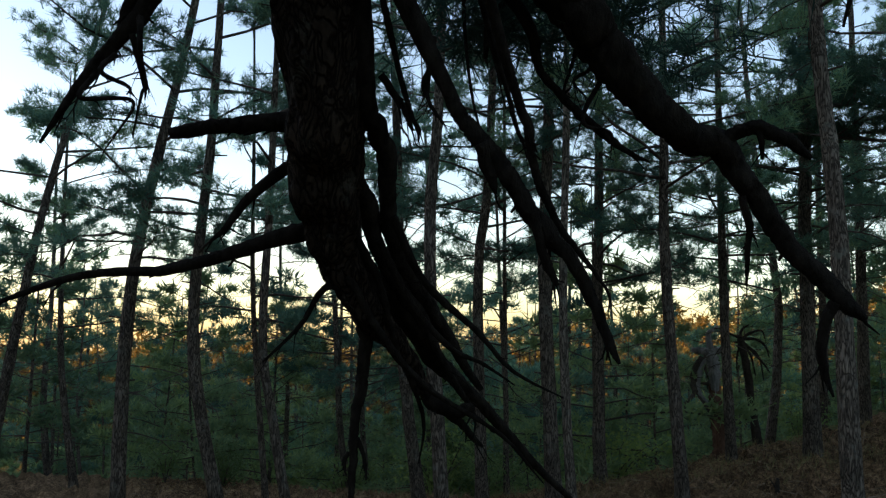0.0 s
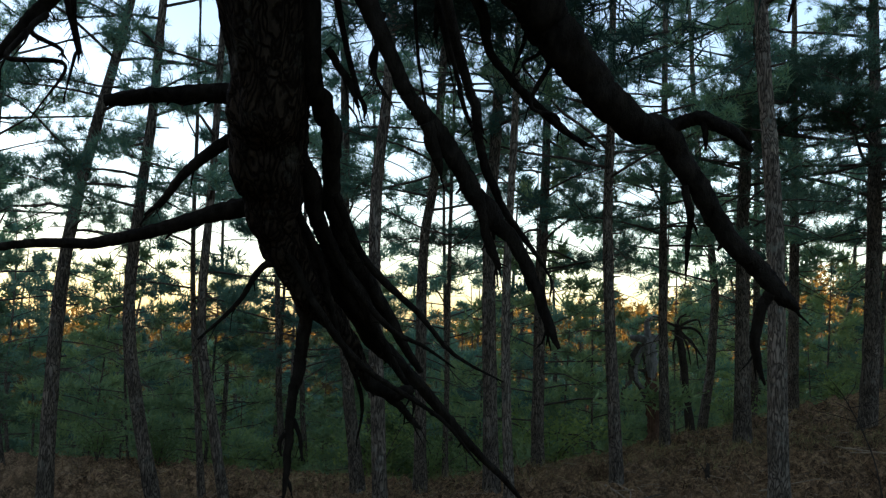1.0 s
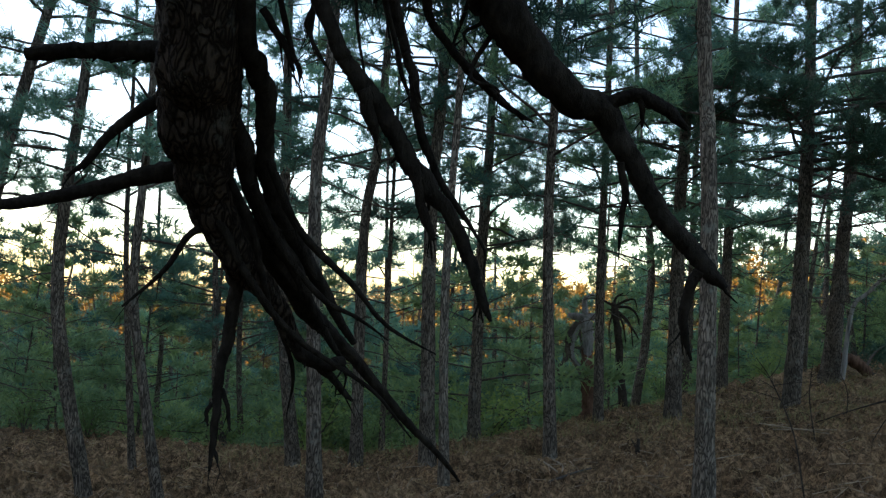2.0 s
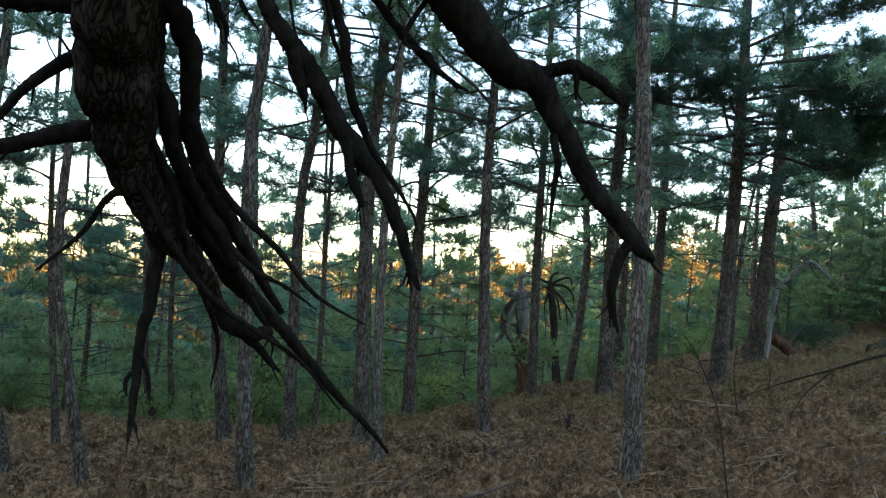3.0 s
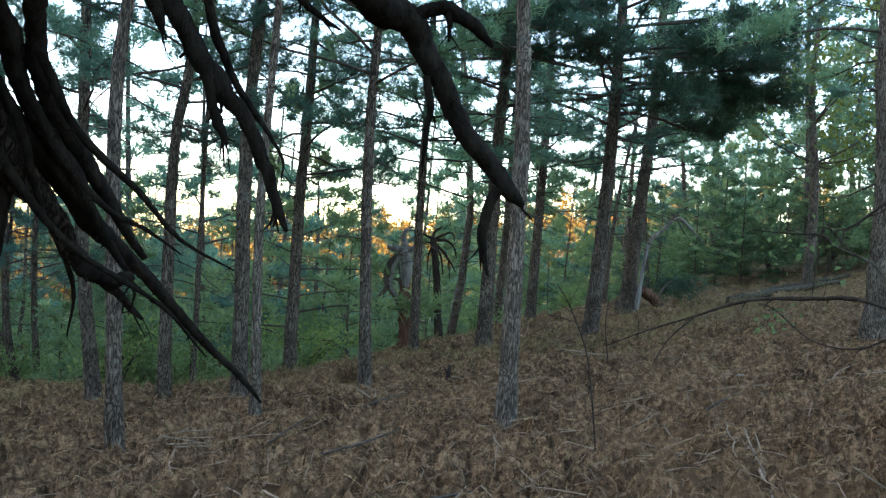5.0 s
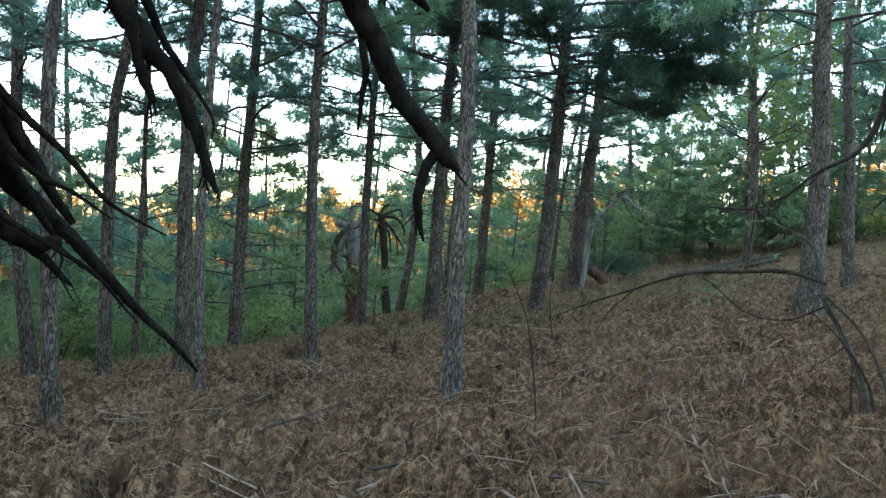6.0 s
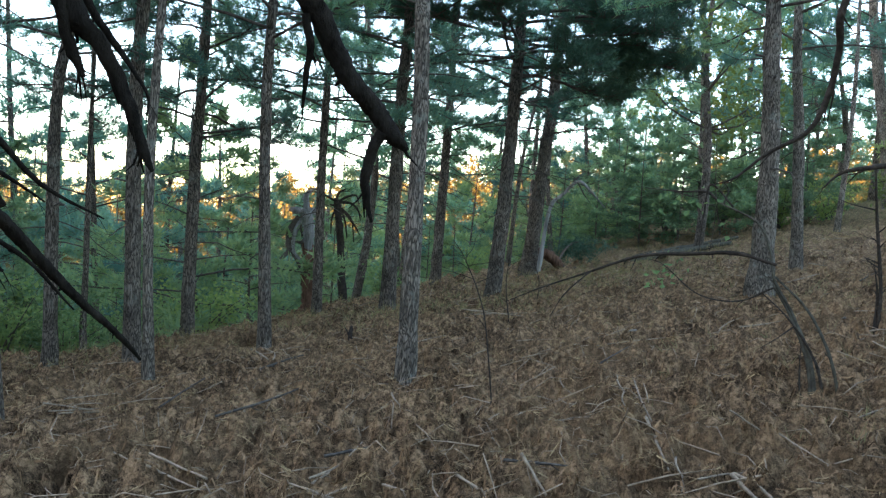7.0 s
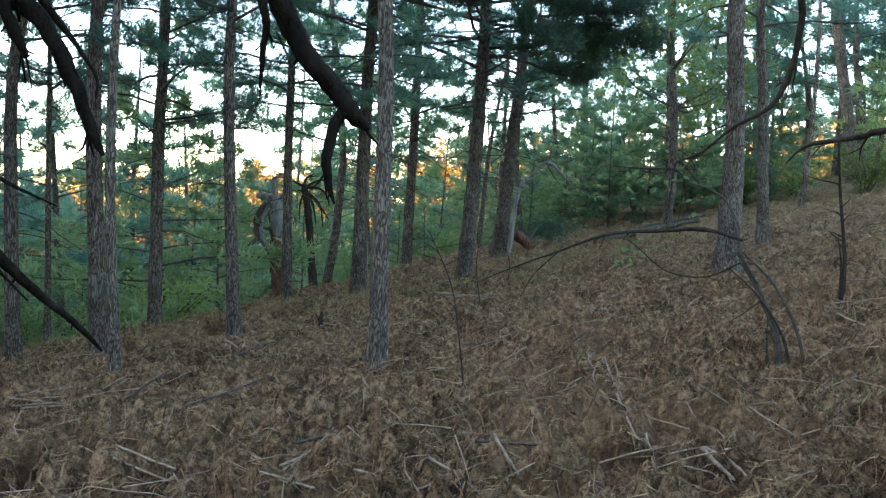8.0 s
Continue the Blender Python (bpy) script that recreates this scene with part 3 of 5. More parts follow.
scatter([k for k, _ in KINDS], 2, 22, 38, 27, 46, 1.8, 0.8, 1.0)
scatter(YOUNG, 5, 22, 40, 27, 46, 1.5, 0.9, 1.2)
scatter([k for k, _ in KINDS], 8, 15, 36, -34, 14, 1.8, 0.7, 1.0)
scatter([k for k, _ in KINDS], 6, 19, 34, 11, 28, 1.8, 0.75, 1.0)
scatter(YOUNG, 6, 20, 34, 12, 30, 1.5, 0.9, 1.3)
taken += [(0, 0), (-1, 1), (0.5, 1.5), (-2.9, -3.6), (-2, -2), (5.6, 2.9)]
# unseen pines behind the camera, added to block skylight from there
scatter(FAR_KINDS, 28, 4.5, 22, 75, 285, 2.4, 0.9, 1.15)

# ---- the old arching pine overhead with its hanging dead limbs ----
ARCH = new("arching_pine", None)
ARCH.location = (-2.9, -3.6, fz(-2.9, -3.6))
tagged(ARCH, "old leaning pine arching overhead with drooping dead limbs", "tree")
AO = np.array(ARCH.location)


def limb(name, pts, radii, sides=8, rough=0.06, seed=0, spurs=0, parent=None, origin=None, n=None, label="", mat=None, lump=0.0):
    """A crooked dead limb with snapped spurs, as a part of its tree."""
    rng = np.random.default_rng(seed)
    o = AO if origin is None else origin
    if origin is None:
        lump, sides, n, spurs = lump or 0.11, sides + 3, n or 11 * len(pts), spurs + 2
    p = spline(np.array(pts, float) - o, n or max(8, 6 * len(pts)))
    rad = np.interp(np.linspace(0, 1, len(p)), np.linspace(0, 1, len(radii)), radii)
    wob = spline(rng.normal(size=(max(4, len(p) // 5), 3)), len(p))
    p = p + wob * rad[:, None] * (0.1 if origin is None else 0.13)
    w = Wood().tube(p, rad, sides, rough, rng, lump=lump)
    for i in range(spurs):
        k = rng.integers(len(p) // 5, len(p))
        d = unit(np.cross(p[min(k + 1, len(p) - 1)] - p[k - 1], rng.normal(size=3)) + unit(p[k] - p[k - 1]) * 0.5 + np.array([0, 0, -0.3]))
        ln = rng.uniform(0.04, 0.14 if origin is None else 0.22) if i % 2 == 0 else rng.uniform(0.02, 0.07)
        w.tube([p[k], p[k] + d * ln * 0.5, p[k] + d * ln + rng.normal(size=3) * 0.02], [rad[k] * 0.5, rad[k] * 0.33, rad[k] * 0.12], 4)
        if i % 3 == 0 and ln > 0.08:
            f = unit(d + rng.normal(size=3) * 0.6)
            w.tube([p[k] + d * ln * 0.5, p[k] + d * ln * 0.5 + f * ln * 0.3, p[k] + d * ln * 0.5 + f * ln * 0.6 + rng.normal(size=3) * 0.01], [rad[k] * 0.25, rad[k] * 0.18, rad[k] * 0.06], 4)
    return part(name, w.mesh(name, mat or BARK_DEAD_BACKLIT), parent or ARCH, label)


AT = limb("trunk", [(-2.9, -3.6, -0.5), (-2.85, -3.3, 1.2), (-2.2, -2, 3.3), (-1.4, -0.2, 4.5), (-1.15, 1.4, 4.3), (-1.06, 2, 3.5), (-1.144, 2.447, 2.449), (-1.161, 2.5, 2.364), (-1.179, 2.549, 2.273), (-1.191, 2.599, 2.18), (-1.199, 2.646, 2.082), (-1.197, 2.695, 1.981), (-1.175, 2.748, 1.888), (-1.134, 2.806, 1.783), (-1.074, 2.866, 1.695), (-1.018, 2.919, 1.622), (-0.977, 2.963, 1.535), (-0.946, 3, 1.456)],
     [0.3, 0.27, 0.25, 0.24, 0.215, 0.18, 0.1322, 0.1296, 0.1269, 0.1222, 0.1112, 0.0898, 0.068, 0.0603, 0.0525, 0.0424, 0.0363, 0.0302], 30, 0.015, 1, 10, n=260, mat=BARK_OLD_BACKLIT, lump=0.12)
limb("branch", [(-1.17, 2.64, 2.43), (-1.50, 2.61, 2.45), (-1.81, 2.53, 2.41)], [0.0451, 0.0328, 0.02296], 8, 0.08, 2, 2)
limb("branch", [(-1.20, 2.71, 2.07), (-1.45, 2.68, 2.02), (-1.67, 2.66, 1.95), (-1.89, 2.62, 1.90), (-2.13, 2.53, 1.88), (-2.30, 2.44, 1.82), (-2.54, 2.38, 1.72)],
     [0.041, 0.0287, 0.02296, 0.01804, 0.01312, 0.00656], 8, 0.06, 3, 6)
limb("branch", [(-1.03, 1.79, 3.91), (-1.23, 1.94, 3.23), (-1.41, 1.99, 2.87), (-1.57, 2.03, 2.66), (-1.70, 2.03, 2.54), (-1.81, 2.03, 2.42), (-1.94, 2.04, 2.26)],
     [0.041, 0.0369, 0.0328, 0.02788, 0.02132, 0.01476, 0.00492], 8, 0.06, 4, 14)
limb("branch", [(-1.22, 2.71, 2.24), (-1.35, 2.68, 2.31), (-1.53, 2.67, 2.19), (-1.64, 2.67, 2.07), (-1.71, 2.67, 2.01)], [0.0328, 0.02788, 0.01968, 0.01312, 0.00492], 7, 0.06, 5, 5)
limb("branch", [(-1.18, 2.70, 1.85), (-1.26, 2.71, 1.82), (-1.34, 2.72, 1.70), (-1.48, 2.70, 1.56)], [0.0205, 0.01312, 0.00902, 0.0041], 6, 0.06, 6, 4)
limb("branch", [(-1.25, 1.85, 3.1), (-1.5, 1.98, 2.85), (-1.62, 2.02, 2.66), (-1.68, 2.03, 2.52)], [0.03, 0.024, 0.018, 0.006], 7, 0.06, 45, 9)
limb("branch", [(-0.983, 2.979, 1.545), (-0.953, 3, 1.465), (-0.894, 3.029, 1.393), (-0.83, 3.06, 1.373), (-0.786, 3.087, 1.386), (-0.773, 3.101, 1.36)],
     [0.0344, 0.0302, 0.0282, 0.0261, 0.0218, 0.0088], 8, 0.05, 701, 4)
limb("branch", [(-0.869, 3.052, 1.377), (-0.818, 3.105, 1.319), (-0.784, 3.151, 1.267), (-0.754, 3.197, 1.226)],
     [0.0196, 0.0154, 0.0134, 0.0057], 8, 0.05, 702, 2)
limb("branch", [(-1.143, 2.803, 1.888), (-1.089, 2.926, 1.818), (-1.023, 3.049, 1.71), (-0.945, 3.168, 1.571), (-0.871, 3.277, 1.466), (-0.789, 3.383, 1.365), (-0.684, 3.482, 1.221), (-0.596, 3.572, 1.097), (-0.505, 3.659, 0.994), (-0.435, 3.74, 0.902), (-0.382, 3.816, 0.813)],
     [0.0311, 0.0415, 0.0410, 0.0388, 0.0295, 0.0284, 0.0224, 0.0190, 0.0152, 0.0114, 0.0059], 8, 0.05, 703, 9)
limb("branch", [(-1, 1.9, 3.6), (-0.98, 2.2, 3.1), (-0.988, 2.459, 2.463), (-0.994, 2.545, 2.391), (-0.989, 2.634, 2.313), (-1.011, 2.719, 2.186), (-1.017, 2.804, 2.052), (-0.988, 2.893, 1.921), (-0.934, 2.984, 1.794), (-0.874, 3.068, 1.673), (-0.823, 3.142, 1.558), (-0.768, 3.212, 1.453)],
     [0.0547, 0.0456, 0.0348, 0.0373, 0.0380, 0.0332, 0.0340, 0.0346, 0.0313, 0.0259, 0.0203, 0.0124], 8, 0.05, 704, 6)
limb("branch", [(-1.09, 2.592, 2.257), (-1.083, 2.655, 2.193), (-1.076, 2.714, 2.134), (-1.078, 2.775, 2.032), (-1.05, 2.844, 1.93), (-0.993, 2.919, 1.818), (-0.938, 2.987, 1.706), (-0.902, 3.042, 1.599), (-0.832, 3.102, 1.457), (-0.784, 3.151, 1.374)],
     [0.0108, 0.0275, 0.0371, 0.0320, 0.0287, 0.0290, 0.0274, 0.0198, 0.0140, 0.0061], 8, 0.05, 705, 5)
limb("branch", [(-1.162, 2.777, 2.017), (-1.114, 2.845, 1.916), (-1.044, 2.917, 1.81), (-0.977, 2.981, 1.699), (-0.916, 3.035, 1.623), (-0.866, 3.082, 1.523)],
     [0.0247, 0.0250, 0.0233, 0.0215, 0.0178, 0.0080], 8, 0.05, 706, 4)
HL = limb("branch", [(-1.147, 2.867, 1.739), (-1.142, 2.88, 1.641), (-1.149, 2.884, 1.562), (-1.162, 2.881, 1.452), (-1.176, 2.873, 1.344), (-1.178, 2.866, 1.227), (-1.177, 2.858, 1.131), (-1.177, 2.851, 1.055), (-1.178, 2.843, 0.984)],
     [0.0318, 0.0287, 0.0266, 0.0224, 0.0203, 0.0171, 0.014, 0.0108, 0.0043], 8, 0.05, 708, 5)
limb("branch", [(-1.163, 2.867, 1.277), (-1.141, 2.87, 1.23), (-1.129, 2.868, 1.176), (-1.12, 2.863, 1.127)],
     [0.0096, 0.0085, 0.0075, 0.0032], 5, 0.05, 709, 1, HL)
limb("branch", [(-1.19, 2.859, 1.227), (-1.204, 2.848, 1.198), (-1.202, 2.845, 1.17), (-1.194, 2.845, 1.144)],
     [0.0096, 0.0086, 0.0064, 0.0032], 5, 0.05, 710, 1, HL)
limb("branch", [(-1.178, 2.86, 1.063), (-1.163, 2.861, 1.039), (-1.155, 2.859, 1.013)],
     [0.0086, 0.0075, 0.0032], 5, 0.05, 711, 0, HL)
EB = limb("branch", [(-0.95, 1.9, 3.6), (-0.9, 2.2, 3), (-0.664, 2.315, 2.427), (-0.635, 2.349, 2.345), (-0.581, 2.379, 2.285), (-0.52, 2.415, 2.196), (-0.475, 2.438, 2.127), (-0.43, 2.459, 2.055), (-0.37, 2.479, 1.979), (-0.315, 2.493, 1.916), (-0.268, 2.506, 1.823), (-0.228, 2.514, 1.725), (-0.194, 2.516, 1.642), (-0.167, 2.514, 1.583)],
     [0.05, 0.04, 0.0243, 0.0242, 0.0293, 0.0327, 0.0292, 0.0309, 0.0308, 0.0239, 0.0205, 0.0187, 0.0145, 0.0051], 8, 0.05, 712, 7)
limb("branch", [(-0.571, 2.367, 2.258), (-0.557, 2.387, 2.199), (-0.546, 2.402, 2.151), (-0.533, 2.416, 2.106)],
     [0.0222, 0.0222, 0.0171, 0.0043], 8, 0.05, 713, 1, EB)
limb("branch", [(-0.421, 2.434, 2.046), (-0.402, 2.46, 1.957), (-0.381, 2.481, 1.884), (-0.354, 2.499, 1.823)],
     [0.0187, 0.0153, 0.0162, 0.006], 8, 0.05, 714, 3, EB)
limb("branch", [(-0.6, 2, 3.1), (-0.473, 2.358, 2.457), (-0.455, 2.398, 2.374), (-0.436, 2.424, 2.326), (-0.425, 2.465, 2.213), (-0.392, 2.503, 2.105), (-0.345, 2.535, 2.008), (-0.291, 2.561, 1.932), (-0.245, 2.581, 1.868), (-0.203, 2.598, 1.799), (-0.206, 2.606, 1.746)],
     [0.026, 0.0156, 0.0156, 0.0174, 0.014, 0.014, 0.0114, 0.0105, 0.0062, 0.0044, 0.0027], 8, 0.05, 715, 8)
limb("branch", [(-0.62, 2.05, 3), (-0.5, 2.412, 2.443), (-0.487, 2.44, 2.37), (-0.47, 2.463, 2.311), (-0.452, 2.481, 2.263)],
     [0.012, 0.008, 0.008, 0.0071, 0.0035], 8, 0.05, 716, 4)
limb("branch", [(-0.9, 2.1, 3), (-0.837, 2.417, 2.44), (-0.818, 2.449, 2.368), (-0.806, 2.462, 2.34), (-0.81, 2.471, 2.308)],
     [0.014, 0.0092, 0.0083, 0.0074, 0.0037], 8, 0.05, 717, 3)
limb("branch", [(-0.75, 2.5, 3.15), (-0.5, 2.68, 2.8), (-0.455, 2.787, 2.629), (-0.378, 2.846, 2.534), (-0.305, 2.89, 2.466), (-0.223, 2.932, 2.392), (-0.153, 2.961, 2.345), (-0.084, 2.984, 2.313)],
     [0.03, 0.022, 0.0154, 0.0154, 0.0165, 0.0145, 0.0104, 0.0042], 8, 0.05, 718, 5)
NB = limb("branch", [(-1.05, 1.8, 4.15), (-0.9, 2.2, 3.6), (-0.374, 2.585, 2.854), (-0.293, 2.647, 2.738), (-0.185, 2.704, 2.619), (-0.086, 2.75, 2.495), (0.026, 2.788, 2.37), (0.152, 2.879, 2.33), (0.234, 2.894, 2.216), (0.314, 2.907, 2.075), (0.401, 2.907, 1.952), (0.486, 2.899, 1.849), (0.552, 2.885, 1.774), (0.591, 2.871, 1.734)],
     [0.08, 0.085, 0.0927, 0.0826, 0.0746, 0.0665, 0.0585, 0.0524, 0.0422, 0.0381, 0.034, 0.0339, 0.0268, 0.0099], 10, 0.05, 719, 4)
limb("branch", [(0.146, 2.87, 2.327), (0.211, 2.855, 2.371), (0.277, 2.848, 2.38), (0.347, 2.849, 2.353), (0.401, 2.854, 2.313), (0.447, 2.859, 2.266)],
     [0.0301, 0.0261, 0.0251, 0.0241, 0.0201, 0.007], 8, 0.05, 720, 5, NB)
limb("branch", [(0.283, 2.84, 2.368), (0.293, 2.851, 2.325), (0.294, 2.864, 2.273)],
     [0.012, 0.011, 0.004], 5, 0.05, 721, 0, NB)
limb("branch", [(0.503, 2.884, 1.79), (0.473, 2.892, 1.724), (0.462, 2.896, 1.641), (0.467, 2.895, 1.563), (0.489, 2.889, 1.482)],
     [0.0208, 0.0188, 0.0178, 0.0139, 0.004], 8, 0.05, 722, 1, NB)
limb("branch", [(0.227, 2.877, 2.155), (0.247, 2.891, 2.059), (0.241, 2.904, 1.962), (0.235, 2.914, 1.849)],
     [0.0144, 0.0133, 0.0103, 0.0041], 5, 0.05, 723, 3, NB)
limb("branch", [(-0.924, 2.411, 2.524), (-0.891, 2.444, 2.468), (-0.859, 2.474, 2.41), (-0.84, 2.499, 2.349)],
     [0.0134, 0.0134, 0.0124, 0.0057], 5, 0.05, 724, 3)

# torn fibrous strands along the limb's lower end
SR = np.random.default_rng(44)
for k in range(4):
    o = np.array([SR.normal() * 0.07, SR.normal() * 0.05, SR.normal() * 0.07])
    e = np.array([SR.normal() * 0.16, SR.normal() * 0.1, SR.normal() * 0.15])
    h = SR.uniform(0, 0.5)
    limb("strand", [np.array([-1.07, 2.67, 2.1 - h * 0.4]) + o, np.array([-0.98, 2.76, 1.87 - h * 0.33]) + o, np.array([-0.87, 2.87, 1.66 - h * 0.25]) + o + e * 0.3,
                    np.array([-0.75, 3.0, 1.48 - h * 0.2]) + e * 0.8, np.array([-0.67, 3.1, 1.33 - h * 0.16]) + e * 1.3],
         [0.016, 0.014, 0.011, 0.008, 0.003], 5, 0.08, 440 + k, 2, AT)

# thin hanging twigs between the limbs
TW = np.random.default_rng(40)
for x, y, z, ln in [(-0.62, 2.7, 2.95, 0.6), (-0.55, 2.75, 2.9, 0.5), (-0.7, 2.75, 2.95, 0.7), (-0.3, 2.78, 2.7, 0.35), (-0.82, 2.45, 2.67, 0.45), (-0.74, 2.4, 2.63, 0.37),
                    (-0.2, 2.76, 2.62, 0.4), (-1.6, 2.02, 2.58, 0.33), (-1.72, 2.02, 2.47, 0.29), (-1.56, 2.0, 2.62, 0.25), (-1.66, 2.02, 2.52, 0.2), (-0.35, 2.8, 2.8, 0.3)]:
    d = np.array([TW.uniform(-0.1, 0.35), TW.uniform(-0.1, 0.1), -1.0]) * ln
    c = TW.normal(size=(3, 3)) * 0.13 * ln
    limb("twig", [(x, y, z), np.array([x + d[0] * 0.2, y, z + d[2] * 0.3]) + c[0], np.array([x + d[0] * 0.6, y + d[1], z + d[2] * 0.6]) + c[1],
                  np.array([x + d[0], y + d[1], z + d[2] * 0.85]) + c[2]], [0.011, 0.008, 0.006, 0.002], 5, 0.05, int(TW.integers(1000)), 6)
# needle sprays of the arching pine, overhead
pts = np.concatenate([np.array(c) + TW.normal(size=(n, 3)) * np.array(s) for c, n, s in
                      [((-0.48, 2.95, 2.86), 65, (0.2, 0.15, 0.1)), ((-0.74, 2.89, 2.88), 60, (0.13, 0.12, 0.07)), ((-0.32, 3.05, 2.95), 60, (0.15, 0.12, 0.07)), ((0.06, 3.41, 2.88), 26, (0.16, 0.1, 0.05)),
                       ((-0.5, 2.75, 3.02), 90, (0.22, 0.15, 0.09)), ((0.25, 2.9, 3.1), 70, (0.25, 0.2, 0.08)), ((-1.9, 2.2, 3.5), 60, (0.4, 0.3, 0.15)),
                       # three unseen clusters, added overhead to block skylight
                       ((-0.6, 1.2, 4.6), 200, (0.9, 0.9, 0.3)), ((-1.5, -0.8, 5.0), 260, (1.2, 1.2, 0.4)), ((0.6, 0.4, 4.8), 160, (0.8, 0.8, 0.25))]])
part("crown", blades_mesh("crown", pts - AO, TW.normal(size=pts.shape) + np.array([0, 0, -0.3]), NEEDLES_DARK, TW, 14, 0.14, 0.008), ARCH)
limb("branch", [(-1.1, 1.5, 4.3), (-0.7, 2.1, 3.7), (-0.45, 2.6, 3.15), (0.0, 2.85, 3.12), (0.45, 2.95, 3.08), (0.6, 2.95, 2.9), (0.58, 2.95, 2.75)],
     [0.05, 0.04, 0.03, 0.022, 0.017, 0.012, 0.005], 7, 0.06, 41, 8)

SIDE = pine(5.6, 2.9, 0.24, [(0.0, 0.0, 4.0)], 10, 4.2, 1.8, 24, np.random.default_rng(55), BARK, NEEDLES, "slender forest pine with dead branches reaching out low")
SO = np.array(SIDE.location)
limb("branch", [(5.6, 2.9, 4.1), (4.2, 3.3, 3.9), (3.1, 3.5, 3.4), (2.71, 3.52, 2.69), (2.73, 3.58, 2.45), (2.73, 3.64, 2.24), (2.68, 3.7, 2.07), (2.55, 3.81, 1.96), (2.43, 3.9, 1.83),
                (2.35, 3.95, 1.79)], [0.045, 0.036, 0.027, 0.018, 0.016, 0.015, 0.012, 0.009, 0.006, 0.003], 8, 0.1, 31, 18, SIDE, SO, mat=DARK_TWIG)
limb("branch", [(5.6, 2.9, 2.3), (4.4, 3.2, 2.15), (3.34, 3.57, 1.99), (3.21, 3.69, 1.95), (3.01, 3.73, 1.91), (2.94, 3.79, 1.88), (2.88, 3.84, 1.8)],
     [0.032, 0.026, 0.017, 0.015, 0.012, 0.008, 0.003], 8, 0.06, 32, 10, SIDE, SO, mat=DARK_TWIG)

# ---- undergrowth and far woods ----
def shrub(x, y, size, mat, rng, label, name="shrub"):
    base = new(name, None)
    base.location = (x, y, fz(x, y) - 0.03)
    w, pts = Wood(), []
    for i in range(9):
        a = rng.uniform(0, 6.28)
        tip = np.array([math.sin(a) * size * rng.uniform(0.25, 0.8), math.cos(a) * size * rng.uniform(0.25, 0.8), size * rng.uniform(0.6, 1.25)])
        mid = tip * np.array([0.35, 0.35, 0.55]) + rng.normal(size=3) * 0.05
        p = spline([np.zeros(3), mid, tip], 7)
        w.tube(p, [0.014 * size, 0.004], 4, cap=False)
        for k in range(2, 7):
            for _ in range(3):
                pts.append(p[k] + rng.normal(size=3) * size * 0.1)
    tagged(part("stem_tangle", w.mesh("stem_tangle", TWIG), base), kind="stuff")
    c = np.repeat(np.array(pts), 8, axis=0)
    c = c + rng.normal(size=c.shape) * size * 0.085
    c[:, 2] = np.maximum(c[:, 2], 0.03)
    part("foliage", leaves_mesh("foliage", c, mat, rng, 0.072 * size), base)
    return tagged(base, label, "shrub")


SHRUBS = []
for i in range(4):
    rng = np.random.default_rng(500 + i)
    SHRUBS.append(shrub(-6 + 3 * i, -18, 1.2, [SHRUB_LEAVES, SHRUB_LEAVES, SHRUB_LEAVES, YELLOW_LEAVES][i], rng,
                        "low leafy green shrub in the undergrowth" if i < 3 else "low yellow-green leafy shrub in the undergrowth"))
rng = np.random.default_rng(9)
count = 0
while count < 70:
    az = rng.uniform(-40, 48)
    crest = np.interp(radians(az), CREST_AZ, CREST_R)
    if 24 < az and rng.random() < 0.6:
        continue
    rr = min(crest, 25) + 1.0 + rng.uniform(0, 1) ** 1.5 * 20
    x, y = rr * math.sin(radians(az)), rr * math.cos(radians(az))
    s = rng.uniform(0.4, 1.1)
    k = count % 4 if az < -18 and rng.random() < 0.3 else count % 3
    copy_thing(SHRUBS[k], pose(x, y, fz(x, y) - 0.04, 0, 0, rng.uniform(0, 360))).scale = (s, s, s * rng.uniform(0.7, 1.1))
    count += 1


for x, y, s, k in [(8.6, 21.5, 0.9, 0), (10.4, 20.6, 1.1, 1), (12.0, 20.4, 1.2, 2), (14.0, 16.2, 0.9, 3), (14.8, 15.6, 1.1, 3), (13.2, 17.6, 0.8, 2), (15.8, 15.0, 0.9, 3),
                   (12.4, 18.4, 0.9, 0), (-8.6, 12.4, 0.5, 1), (-7.6, 12.6, 0.5, 0)]:
    copy_thing(SHRUBS[k], pose(x, y, fz(x, y) - 0.04, 0, 0, x * 77)).scale = (s, s, s)

# a yellowing broadleaf tree among the pines
rng = np.random.default_rng(26)
YT = new("broadleaf_tree", None)
YT.location = (8.9, 16.0, fz(8.9, 16.0))
w, tips = Wood(), []
stem = spline([(0, 0, -0.2), (0.05, 0, 2.0), (-0.1, 0.1, 4.5), (0.1, 0, 7.5)], 20)
part("trunk", Wood().tube(stem, [0.11, 0.09, 0.06, 0.02], 8, 0.05, rng).mesh("trunk", BARK), YT)
for i in range(26):
    p0 = stem[rng.integers(8, 19)]
    a = rng.uniform(0, 6.28)
    e = p0 + np.array([math.sin(a), math.cos(a), rng.uniform(0.2, 0.8)]) * rng.uniform(0.6, 1.5)
    w = Wood().tube(spline([p0, (p0 + e) / 2 + rng.normal(size=3) * 0.08, e], 5), [0.025, 0.006], 4)
    part("branch", w.mesh("branch", TWIG), YT)
    tips += [e + rng.normal(size=3) * 0.2 for _ in range(5)] + [(p0 + e) / 2]
c = np.repeat(np.array(tips), 22, axis=0)
part("crown", leaves_mesh("crown", c + rng.normal(size=c.shape) * 0.24, YELLOW_LEAVES, rng, 0.11), YT)
tagged(YT, "slender broadleaf tree with yellow-green leaves among pines", "tree")


